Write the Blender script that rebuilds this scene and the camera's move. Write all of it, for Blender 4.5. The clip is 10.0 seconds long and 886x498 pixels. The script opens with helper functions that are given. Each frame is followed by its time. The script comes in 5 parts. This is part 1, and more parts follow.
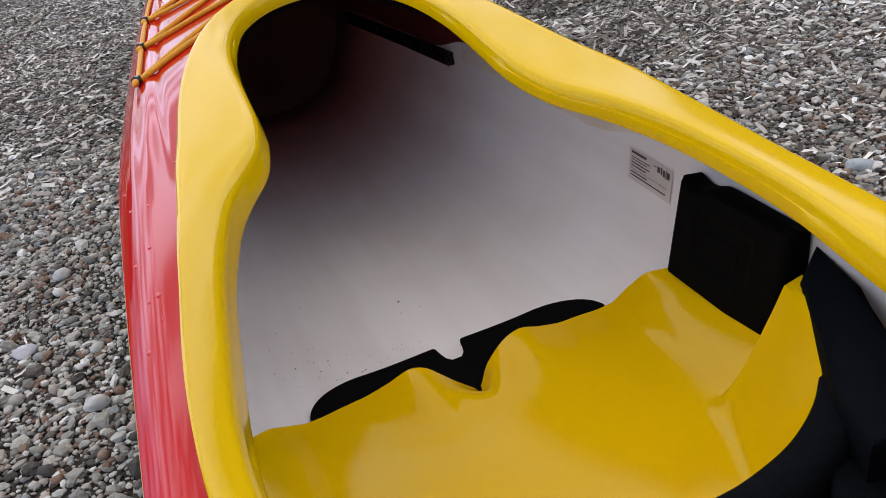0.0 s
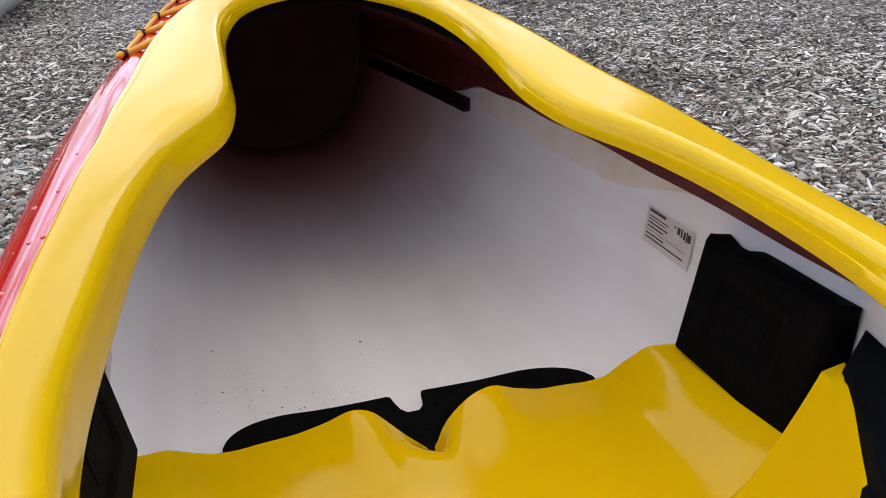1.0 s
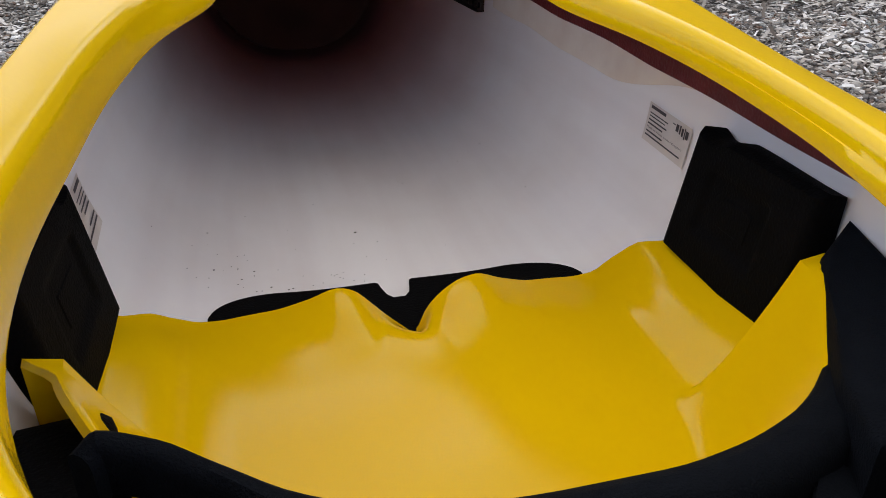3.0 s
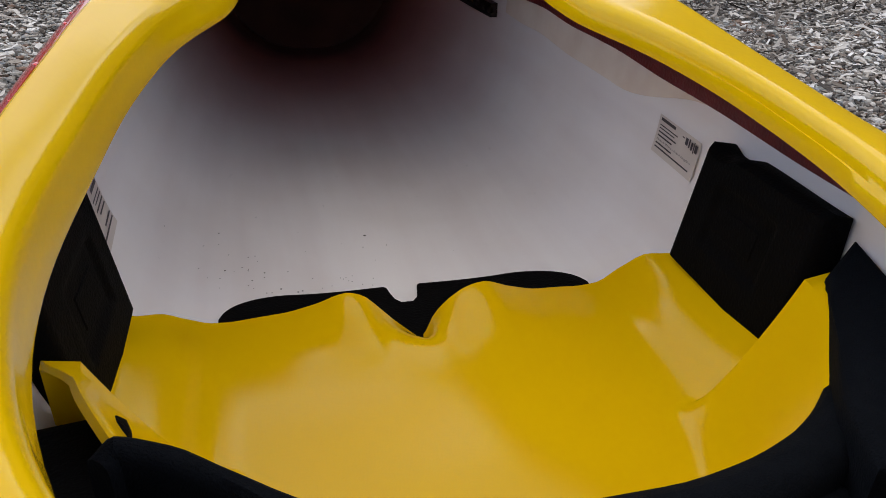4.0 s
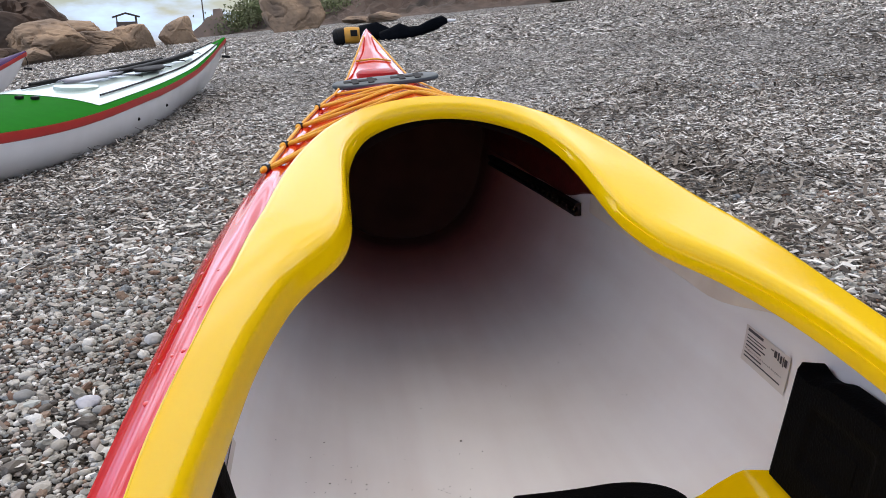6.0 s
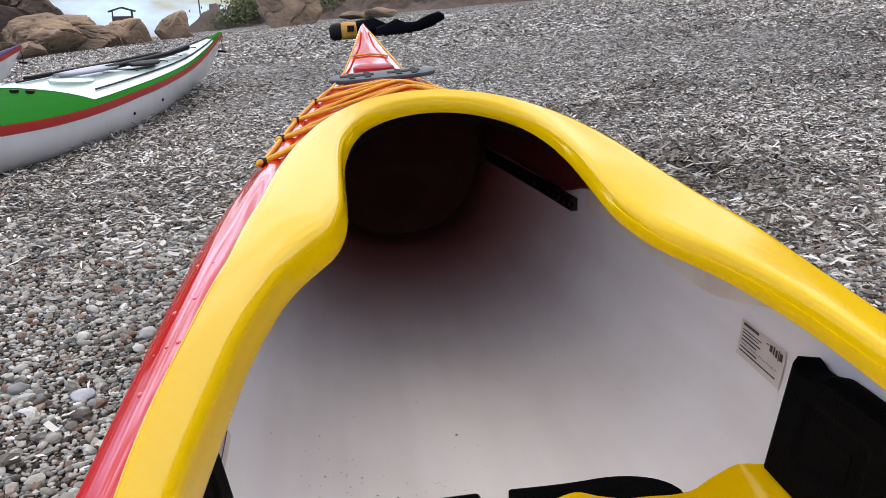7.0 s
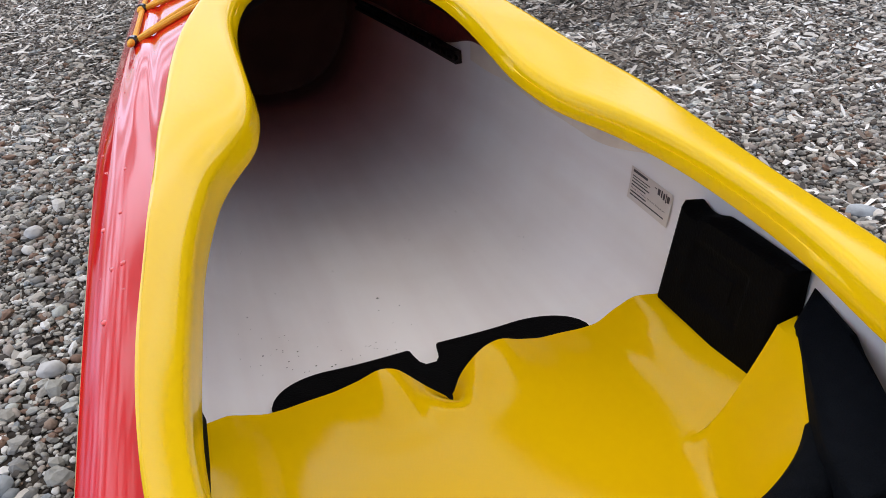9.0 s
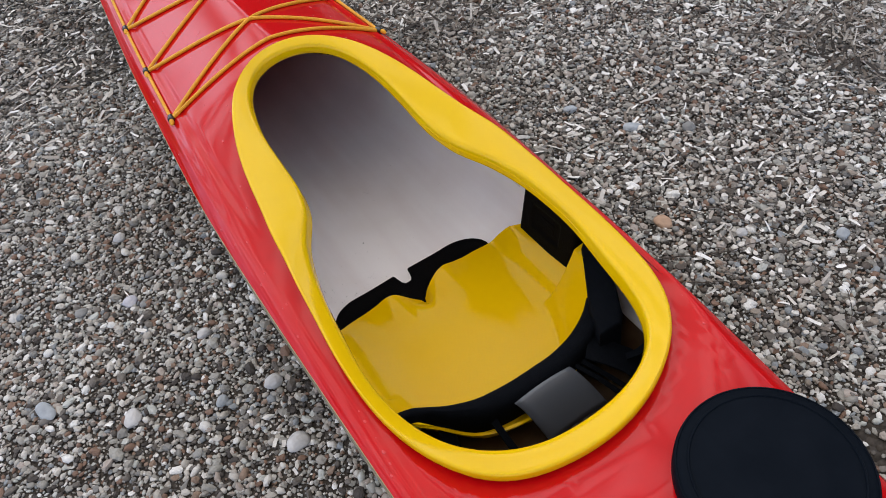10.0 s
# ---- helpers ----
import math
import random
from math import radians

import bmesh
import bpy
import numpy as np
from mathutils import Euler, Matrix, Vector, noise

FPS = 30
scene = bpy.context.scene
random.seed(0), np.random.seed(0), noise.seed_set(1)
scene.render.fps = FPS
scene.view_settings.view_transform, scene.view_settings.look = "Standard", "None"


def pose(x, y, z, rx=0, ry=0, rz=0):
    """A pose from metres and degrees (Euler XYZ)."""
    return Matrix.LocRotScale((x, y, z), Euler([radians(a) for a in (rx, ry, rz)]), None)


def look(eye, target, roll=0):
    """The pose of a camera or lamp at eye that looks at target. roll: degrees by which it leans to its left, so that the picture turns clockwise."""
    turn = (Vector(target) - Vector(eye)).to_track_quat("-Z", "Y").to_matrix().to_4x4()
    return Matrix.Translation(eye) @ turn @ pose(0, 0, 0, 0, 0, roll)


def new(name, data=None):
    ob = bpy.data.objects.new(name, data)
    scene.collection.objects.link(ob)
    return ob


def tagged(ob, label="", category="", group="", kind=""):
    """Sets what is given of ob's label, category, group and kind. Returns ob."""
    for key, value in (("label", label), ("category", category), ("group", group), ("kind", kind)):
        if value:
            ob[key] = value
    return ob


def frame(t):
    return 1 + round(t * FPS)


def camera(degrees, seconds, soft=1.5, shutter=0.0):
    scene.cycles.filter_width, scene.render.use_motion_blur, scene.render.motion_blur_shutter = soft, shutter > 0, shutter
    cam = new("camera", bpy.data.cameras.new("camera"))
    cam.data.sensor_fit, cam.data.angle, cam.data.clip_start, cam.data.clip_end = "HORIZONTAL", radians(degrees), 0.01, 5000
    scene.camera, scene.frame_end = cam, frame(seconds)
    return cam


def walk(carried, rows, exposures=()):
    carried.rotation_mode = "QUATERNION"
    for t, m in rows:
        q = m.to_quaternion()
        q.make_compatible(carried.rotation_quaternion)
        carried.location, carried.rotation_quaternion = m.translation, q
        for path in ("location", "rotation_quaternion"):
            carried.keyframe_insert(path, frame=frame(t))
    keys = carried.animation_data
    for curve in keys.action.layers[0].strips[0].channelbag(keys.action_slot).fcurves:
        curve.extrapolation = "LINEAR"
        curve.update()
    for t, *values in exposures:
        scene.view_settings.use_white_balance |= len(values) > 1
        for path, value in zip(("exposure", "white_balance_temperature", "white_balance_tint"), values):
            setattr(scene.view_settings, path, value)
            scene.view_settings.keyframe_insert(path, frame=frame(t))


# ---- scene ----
cam = camera(61.9, 10.0, 0.9)
PATH = [
    (0, (-0.158, -0.557, 0.43), (0.339, 1.119, -0.541), -11.1),
    (0.5, (-0.125, -0.505, 0.364), (0.486, 1.241, -0.397), -1.8),
    (1, (-0.13, -0.499, 0.335), (0.43, 1.272, -0.408), -1.0),
    (1.5, (-0.109, -0.505, 0.327), (0.382, 1.294, -0.396), -3.6),
    (2, (-0.107, -0.51, 0.301), (0.341, 1.273, -0.487), -3.7),
    (2.5, (-0.104, -0.517, 0.301), (0.366, 1.209, -0.594), -0.9),
    (4, (-0.107, -0.521, 0.313), (0.343, 1.195, -0.61), 1.7),
    (4.5, (-0.11, -0.525, 0.327), (0.321, 1.189, -0.609), -0.7),
    (5, (-0.109, -0.53, 0.361), (0.199, 1.279, -0.434), -3.9),
    (5.5, (-0.107, -0.532, 0.377), (0.162, 1.347, -0.252), -3.2),
    (6, (-0.11, -0.537, 0.378), (0.129, 1.375, -0.159), -2.5),
    (7.5, (-0.11, -0.536, 0.373), (0.143, 1.364, -0.197), -2.1),
    (8, (-0.118, -0.534, 0.372), (0.177, 1.339, -0.264), -2.0),
    (8.5, (-0.127, -0.53, 0.374), (0.328, 1.275, -0.357), -1.0),
    (9, (-0.152, -0.537, 0.416), (0.381, 1.13, -0.553), -4.2),
    (9.3, (-0.177, -0.578, 0.532), (0.383, 0.935, -0.651), -6.7),
    (9.5, (-0.196, -0.634, 0.642), (0.393, 0.764, -0.662), -6.2),
    (9.7, (-0.226, -0.697, 0.774), (0.321, 0.596, -0.651), -9.0),
    (10, (-0.293, -0.789, 0.957), (0.284, 0.441, -0.511), -11.2),
]
EXPOSURES = [(0.0, 0.28), (0.5, 0.32), (1.0, 0.55), (1.5, 0.62), (2.0, 0.56), (2.5, 0.54), (4.0, 0.26), (4.5, 0.28), (5.0, 0.38), (5.5, 0.53), (6.0, 0.63), (7.5, 0.65), (8.0, 0.65), (8.5, 0.63), (9.0, 0.57), (9.5, 0.38), (10.0, 0.32)]
walk(cam, [(t, look(eye, target, roll)) for t, eye, target, roll in PATH], EXPOSURES)

# ---- world, sun, exposure ----
SUN_EL, SUN_AZ = 50.0, 5.0
world = bpy.data.worlds.new("sky")
scene.world = world
world.use_nodes = True
wn, wl = world.node_tree.nodes, world.node_tree.links
wn.clear()
w_out, w_bg = wn.new("ShaderNodeOutputWorld"), wn.new("ShaderNodeBackground")
w_sky = wn.new("ShaderNodeTexSky")
w_sky.sky_type, w_sky.sun_disc = "NISHITA", False
w_sky.sun_elevation, w_sky.sun_rotation = radians(SUN_EL), radians(SUN_AZ)
w_gain = wn.new("ShaderNodeVectorMath")
w_gain.operation = "SCALE"
w_gain.inputs[3].default_value = 0.3
wl.new(w_sky.outputs[0], w_gain.inputs[0])
w_co, w_map, w_noise, w_ramp, w_mix = (wn.new("ShaderNode" + k) for k in ("TexCoord", "Mapping", "TexNoise", "ValToRGB", "MixRGB"))
w_map.inputs["Scale"].default_value = (1.6, 1.6, 5.0)
w_noise.inputs["Scale"].default_value, w_noise.inputs["Detail"].default_value = 4.5, 7.0
w_ramp.color_ramp.elements[0].position, w_ramp.color_ramp.elements[1].position = 0.40, 0.60
wl.new(w_co.outputs["Generated"], w_map.inputs[0])
wl.new(w_map.outputs[0], w_noise.inputs["Vector"])
wl.new(w_noise.outputs[0], w_ramp.inputs[0])
wl.new(w_ramp.outputs[0], w_mix.inputs[0])
wl.new(w_gain.outputs[0], w_mix.inputs[1])
w_sep, w_lift = wn.new("ShaderNodeSeparateXYZ"), wn.new("ShaderNodeValToRGB")
wl.new(w_co.outputs["Generated"], w_sep.inputs[0])
wl.new(w_sep.outputs[2], w_lift.inputs[0])
for p, v in ((0.0, 0.24), (0.32, 0.95), (1.0, 0.64)):  # brightest part way up, greyer overhead
    e = w_lift.color_ramp.elements[0] if p == 0 else w_lift.color_ramp.elements.new(p) if p < 1 else w_lift.color_ramp.elements[-1]
    e.position, e.color = p, (v, v, v, 1)
w_cloud = wn.new("ShaderNodeVectorMath")
w_cloud.operation = "SCALE"
w_tint = wn.new("ShaderNodeMixRGB")
w_tint.inputs[1].default_value, w_tint.inputs[2].default_value = (8.4, 11.7, 18.4, 1), (14.5, 13.0, 11.5, 1)
wl.new(w_sep.outputs[2], w_tint.inputs[0])
wl.new(w_tint.outputs[0], w_cloud.inputs[0])
# brighter towards the veiled sun
w_dot, w_side, w_prod = wn.new("ShaderNodeVectorMath"), wn.new("ShaderNodeMapRange"), wn.new("ShaderNodeMath")
w_dot.operation, w_prod.operation = "DOT_PRODUCT", "MULTIPLY"
w_dot.inputs[1].default_value = (math.sin(radians(-30)), math.cos(radians(-30)), 0.2)
w_side.inputs[1].default_value, w_side.inputs[2].default_value, w_side.inputs[3].default_value, w_side.inputs[4].default_value = -1.0, 1.0, 0.75, 1.25
wl.new(w_co.outputs["Generated"], w_dot.inputs[0])
wl.new(w_dot.outputs["Value"], w_side.inputs[0])
wl.new(w_side.outputs[0], w_prod.inputs[0])
wl.new(w_lift.outputs[0], w_prod.inputs[1])
wl.new(w_prod.outputs[0], w_cloud.inputs[3])
wl.new(w_cloud.outputs[0], w_mix.inputs[2])
wl.new(w_mix.outputs[0], w_bg.inputs[0])
w_bg.inputs[1].default_value = 0.15
wl.new(w_bg.outputs[0], w_out.inputs[0])
sun = new("sun", bpy.data.lights.new("sun", "SUN"))
sun.data.energy, sun.data.angle, sun.data.color = 0.8, radians(100), (1.0, 0.97, 0.92)
sun.matrix_world = look((20 * math.cos(radians(SUN_EL)) * math.sin(radians(SUN_AZ)), 20 * math.cos(radians(SUN_EL)) * math.cos(radians(SUN_AZ)), 20 * math.sin(radians(SUN_EL))), (0, 0, 0))


# ---- materials ----
def mat(name, base, rough=0.5, metal=0.0, coat=0.0, noise_scale=0.0, noise_amount=0.0, second=None, bump=0.0, bump_scale=200.0, spec=0.5, rough_var=0.0, coat_rough=0.04):
    m = bpy.data.materials.new(name)
    m.use_nodes = True
    n, l = m.node_tree.nodes, m.node_tree.links
    b = n["Principled BSDF"]
    b.inputs["Base Color"].default_value = (*base, 1)
    b.inputs["Roughness"].default_value, b.inputs["Metallic"].default_value = rough, metal
    b.inputs["Specular IOR Level"].default_value = spec
    b.inputs["Coat Weight"].default_value, b.inputs["Coat Roughness"].default_value = coat, coat_rough
    co = n.new("ShaderNodeTexCoord")
    if noise_scale:
        t, r, mx = n.new("ShaderNodeTexNoise"), n.new("ShaderNodeValToRGB"), n.new("ShaderNodeMixRGB")
        t.inputs["Scale"].default_value, t.inputs["Detail"].default_value = noise_scale, 8
        r.color_ramp.elements[0].position, r.color_ramp.elements[1].position = 0.38, 0.68
        l.new(co.outputs["Object"], t.inputs["Vector"])
        l.new(t.outputs[0], r.inputs[0])
        mul = n.new("ShaderNodeMath")
        mul.operation = "MULTIPLY"
        mul.inputs[1].default_value = noise_amount
        l.new(r.outputs[0], mul.inputs[0])
        l.new(mul.outputs[0], mx.inputs[0])
        mx.inputs[1].default_value = (*base, 1)
        mx.inputs[2].default_value = (*(second or [c * 0.6 for c in base]), 1)
        l.new(mx.outputs[0], b.inputs["Base Color"])
        if rough_var:
            mr = n.new("ShaderNodeMapRange")
            mr.inputs[3].default_value, mr.inputs[4].default_value = rough, rough + rough_var
            l.new(t.outputs[0], mr.inputs[0])
            l.new(mr.outputs[0], b.inputs["Roughness"])
    if bump:
        t2, bp = n.new("ShaderNodeTexNoise"), n.new("ShaderNodeBump")
        t2.inputs["Scale"].default_value, t2.inputs["Detail"].default_value = bump_scale, 5
        bp.inputs["Strength"].default_value, bp.inputs["Distance"].default_value = bump, 0.002
        l.new(co.outputs["Object"], t2.inputs["Vector"])
        l.new(t2.outputs[0], bp.inputs["Height"])
        l.new(bp.outputs[0], b.inputs["Normal"])
    return m


def island_mat(name, stops, rough=0.8, bump=0.3, bump_scale=300.0, grain=0.25, patches=0.45):
    """Each loose piece of the mesh takes its own colour from the ramp, with grain on it."""
    m = bpy.data.materials.new(name)
    m.use_nodes = True
    n, l = m.node_tree.nodes, m.node_tree.links
    b = n["Principled BSDF"]
    b.inputs["Roughness"].default_value = rough
    g, r = n.new("ShaderNodeNewGeometry"), n.new("ShaderNodeValToRGB")
    r.color_ramp.interpolation = "CONSTANT"
    el = r.color_ramp.elements
    while len(el) < len(stops):
        el.new(0.5)
    for e, (p, c) in zip(el, stops):
        e.position, e.color = p, (*c, 1)
    l.new(g.outputs["Random Per Island"], r.inputs[0])
    co, t, mx = n.new("ShaderNodeTexCoord"), n.new("ShaderNodeTexNoise"), n.new("ShaderNodeMixRGB")
    damp, dr, dm = n.new("ShaderNodeTexNoise"), n.new("ShaderNodeValToRGB"), n.new("ShaderNodeMixRGB")
    damp.inputs["Scale"].default_value, damp.inputs["Detail"].default_value = 3.2, 5
    dr.color_ramp.elements[0].position, dr.color_ramp.elements[1].position = 0.36, 0.62
    dr.color_ramp.elements[0].color, dr.color_ramp.elements[1].color = (0.40, 0.35, 0.30, 1), (1, 1, 1, 1)
    dm.blend_type = "MULTIPLY"
    dm.inputs[0].default_value = patches * 0.7
    l.new(co.outputs["Object"], damp.inputs["Vector"])
    l.new(damp.outputs[0], dr.inputs[0])
    l.new(dr.outputs[0], dm.inputs[2])
    t.inputs["Scale"].default_value, t.inputs["Detail"].default_value = bump_scale, 4
    mx.blend_type = "MULTIPLY"
    mx.inputs[0].default_value = grain
    l.new(co.outputs["Object"], t.inputs["Vector"])
    l.new(r.outputs[0], mx.inputs[1])
    l.new(t.outputs[0], mx.inputs[2])
    l.new(mx.outputs[0], dm.inputs[1])
    l.new(dm.outputs[0], b.inputs["Base Color"])
    bp = n.new("ShaderNodeBump")
    bp.inputs["Strength"].default_value, bp.inputs["Distance"].default_value = bump, 0.001
    l.new(t.outputs[0], bp.inputs["Height"])
    l.new(bp.outputs[0], b.inputs["Normal"])
    return m


M_RED = mat("red_gelcoat", (0.52, 0.004, 0.006), 0.07, noise_scale=30, noise_amount=0.25, second=(0.45, 0.003, 0.005), bump=0.05, bump_scale=14, spec=0.28)
M_YEL = mat("yellow_gelcoat", (0.76, 0.475, 0.001), 0.12, spec=0.29, noise_scale=18, noise_amount=0.25, second=(0.71, 0.44, 0.001), bump=0.05, bump_scale=200)
M_SEAT = mat("yellow_seat_gelcoat", (0.76, 0.47, 0.001), 0.13, spec=0.17, coat=0.0, noise_scale=9, noise_amount=0.2, second=(0.69, 0.425, 0.001), bump=0.03, bump_scale=40)
M_HATCH = mat("red_hatch_plastic", (0.36, 0.010, 0.012), 0.5, noise_scale=40, noise_amount=0.3, bump=0.2, spec=0.2)
M_DROP = mat("water_drop", (0.60, 0.03, 0.035), 0.03, spec=0.5)
M_SEAM = mat("tan_seam", (0.45, 0.33, 0.14), 0.5, noise_scale=40, noise_amount=0.4)
M_HULLOUT = mat("cream_hull_outside", (0.42, 0.35, 0.24), 0.25, noise_scale=12, noise_amount=0.3)
M_DARKLAM = mat("dark_laminate", (0.12, 0.055, 0.045), 0.9, spec=0.03, noise_scale=12, noise_amount=0.6)
# shade under the cockpit rim, painted as near-black
M_SHADE = mat("rim_shade_black", (0.008, 0.004, 0.0035), 0.9, spec=0.02, noise_scale=20, noise_amount=0.5)
M_TAPE = mat("seam_tape", (0.84, 0.75, 0.66), 0.5, noise_scale=25, noise_amount=0.5, second=(0.70, 0.57, 0.48), bump=0.3, bump_scale=120)
M_MAROON = mat("bare_deck_laminate", (0.16, 0.022, 0.024), 0.4, noise_scale=60, noise_amount=0.7, second=(0.09, 0.012, 0.014), bump=0.4, bump_scale=300)
M_BROWN = mat("bare_brown_laminate", (0.075, 0.042, 0.022), 0.25, coat=0.3, noise_scale=22, noise_amount=0.8, second=(0.11, 0.072, 0.043), bump=0.4, bump_scale=60)
M_FOAM = mat("black_foam", (0.0014, 0.0014, 0.0018), 0.75, noise_scale=40, noise_amount=0.4, second=(0.003, 0.003, 0.0037), bump=0.5, bump_scale=500, spec=0.06)
M_CLOTH = mat("black_fabric", (0.003, 0.004, 0.0062), 0.9, noise_scale=80, noise_amount=0.4, second=(0.006, 0.0075, 0.0105), bump=0.6, bump_scale=900, spec=0.06)
M_PLATE = mat("grey_plastic", (0.085, 0.095, 0.115), 0.35, noise_scale=8, noise_amount=0.3, bump=0.05)
M_RUBBER = mat("black_rubber", (0.0035, 0.0055, 0.009), 0.55, noise_scale=25, noise_amount=0.5, second=(0.006, 0.0085, 0.013), bump=0.3, bump_scale=120, spec=0.03)
M_CORD = mat("orange_cord", (0.80, 0.37, 0.012), 0.6, noise_scale=300, noise_amount=0.4, bump=0.5, bump_scale=900)
M_BEAD = mat("black_plastic", (0.012, 0.012, 0.013), 0.2)
M_BAR = mat("grey_moulded_plastic", (0.045, 0.062, 0.07), 0.5, noise_scale=30, noise_amount=0.3, bump=0.1)
M_BLACK = mat("dull_black", (0.008, 0.008, 0.009), 0.6, spec=0.15, noise_scale=30, noise_amount=0.3)
M_PAPER = mat("sticker_paper", (0.70, 0.64, 0.60), 0.35, noise_scale=40, noise_amount=0.2)
M_INK = mat("ink", (0.06, 0.05, 0.055), 0.5)
M_RAIL = mat("dark_aluminium", (0.022, 0.011, 0.010), 0.4, metal=0.5, noise_scale=90, noise_amount=0.6)
M_GREEN = mat("green_gelcoat", (0.010, 0.15, 0.006), 0.6, spec=0.005, coat=0.0, noise_scale=20, noise_amount=0.2)
M_PALE = mat("pale_green_gelcoat", (0.50, 0.60, 0.55), 0.18, coat=0.1, noise_scale=20, noise_amount=0.2)
M_WHITEK = mat("white_gelcoat", (0.76, 0.76, 0.78), 0.2, coat=0.4, noise_scale=5, noise_amount=0.4, second=(0.6, 0.6, 0.6))
M_BLADE = mat("pale_grey_blade", (0.24, 0.24, 0.28), 0.35, noise_scale=14, noise_amount=0.3)
M_STRIPE = mat("red_stripe", (0.40, 0.012, 0.01), 0.4, noise_scale=20, noise_amount=0.2)
M_PURPLE = mat("purple_gelcoat", (0.045, 0.008, 0.075), 0.4, spec=0.03, noise_scale=20, noise_amount=0.2)
M_PINK = mat("pink_plastic", (0.75, 0.25, 0.25), 0.4, noise_scale=20, noise_amount=0.2)
M_BAGY = mat("yellow_bag", (0.62, 0.30, 0.03), 0.5, noise_scale=20, noise_amount=0.4, bump=0.5, bump_scale=40)
M_ROCK = mat("tan_rock", (0.36, 0.25, 0.16), 0.95, noise_scale=1.5, noise_amount=0.95, second=(0.12, 0.09, 0.07), bump=1.0, bump_scale=7)
M_ROCKD = mat("dark_rock", (0.085, 0.055, 0.038), 0.95, noise_scale=1.6, noise_amount=0.9, second=(0.06, 0.045, 0.035), bump=0.9, bump_scale=6)
M_BRUSH = mat("brush_leaf", (0.12, 0.15, 0.06), 0.8, noise_scale=2, noise_amount=0.7, second=(0.10, 0.09, 0.045))
M_BANK = mat("earth_bank", (0.115, 0.08, 0.062), 0.95, noise_scale=0.9, noise_amount=0.95, second=(0.035, 0.028, 0.022), bump=1.0, bump_scale=5)
M_WOODG = mat("grey_wood", (0.10, 0.075, 0.06), 0.8, noise_scale=6, noise_amount=0.6)
M_WALLST = mat("old_masonry", (0.30, 0.22, 0.17), 0.9, noise_scale=3, noise_amount=0.8, second=(0.2, 0.16, 0.14), bump=0.5, bump_scale=10)


def lining_material():
    """White flow coat, turning red-brown towards the bow: bare laminate and painted-in tunnel shade."""
    m = mat("white_flow_coat", (0.8, 0.78, 0.8), 0.36, coat=0.08, bump=0.10, bump_scale=60)
    n, l = m.node_tree.nodes, m.node_tree.links
    b = n["Principled BSDF"]
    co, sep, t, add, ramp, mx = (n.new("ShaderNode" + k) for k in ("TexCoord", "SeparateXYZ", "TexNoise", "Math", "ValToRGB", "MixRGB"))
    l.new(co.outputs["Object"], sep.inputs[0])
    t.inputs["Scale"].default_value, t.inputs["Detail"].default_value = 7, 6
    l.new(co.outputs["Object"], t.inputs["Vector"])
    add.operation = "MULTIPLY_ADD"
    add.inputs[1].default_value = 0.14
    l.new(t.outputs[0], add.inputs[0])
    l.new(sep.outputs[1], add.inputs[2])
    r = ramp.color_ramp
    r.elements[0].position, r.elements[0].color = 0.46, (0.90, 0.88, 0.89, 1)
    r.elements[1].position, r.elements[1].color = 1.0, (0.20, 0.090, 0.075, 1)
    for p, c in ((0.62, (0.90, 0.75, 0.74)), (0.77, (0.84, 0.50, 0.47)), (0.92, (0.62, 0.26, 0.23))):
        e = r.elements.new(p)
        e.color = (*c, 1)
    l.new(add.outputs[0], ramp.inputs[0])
    st, sr = n.new("ShaderNodeTexNoise"), n.new("ShaderNodeValToRGB")
    st.inputs["Scale"].default_value, st.inputs["Detail"].default_value = 5, 9
    sr.color_ramp.elements[0].position, sr.color_ramp.elements[1].position = 0.45, 0.8
    sr.color_ramp.elements[0].color, sr.color_ramp.elements[1].color = (1, 1, 1, 1), (0.80, 0.76, 0.72, 1)
    l.new(co.outputs["Object"], st.inputs["Vector"])
    l.new(st.outputs[0], sr.inputs[0])
    mx.blend_type = "MULTIPLY"
    mx.inputs[0].default_value = 0.6
    l.new(ramp.outputs[0], mx.inputs[1])
    l.new(sr.outputs[0], mx.inputs[2])
    # long soft brush marks
    mp, bt, br, mb = (n.new("ShaderNode" + k) for k in ("Mapping", "TexNoise", "ValToRGB", "MixRGB"))
    mp.inputs["Scale"].default_value = (16, 1.3, 16)
    bt.inputs["Scale"].default_value, bt.inputs["Detail"].default_value = 1.6, 3
    br.color_ramp.elements[0].position, br.color_ramp.elements[1].position = 0.35, 0.65
    br.color_ramp.elements[0].color, br.color_ramp.elements[1].color = (0.87, 0.82, 0.82, 1), (1, 1, 1, 1)
    mb.blend_type = "MULTIPLY"
    mb.inputs[0].default_value = 0.4
    l.new(co.outputs["Object"], mp.inputs[0])
    l.new(mp.outputs[0], bt.inputs["Vector"])
    l.new(bt.outputs[0], br.inputs[0])
    l.new(mx.outputs[0], mb.inputs[1])
    l.new(br.outputs[0], mb.inputs[2])
    l.new(mb.outputs[0], b.inputs["Base Color"])
    return m


M_REAR = mat("bare_grey_laminate", (0.46, 0.43, 0.40), 0.35, noise_scale=9, noise_amount=0.7, second=(0.14, 0.09, 0.05), bump=0.3, bump_scale=60)
M_LINING = lining_material()


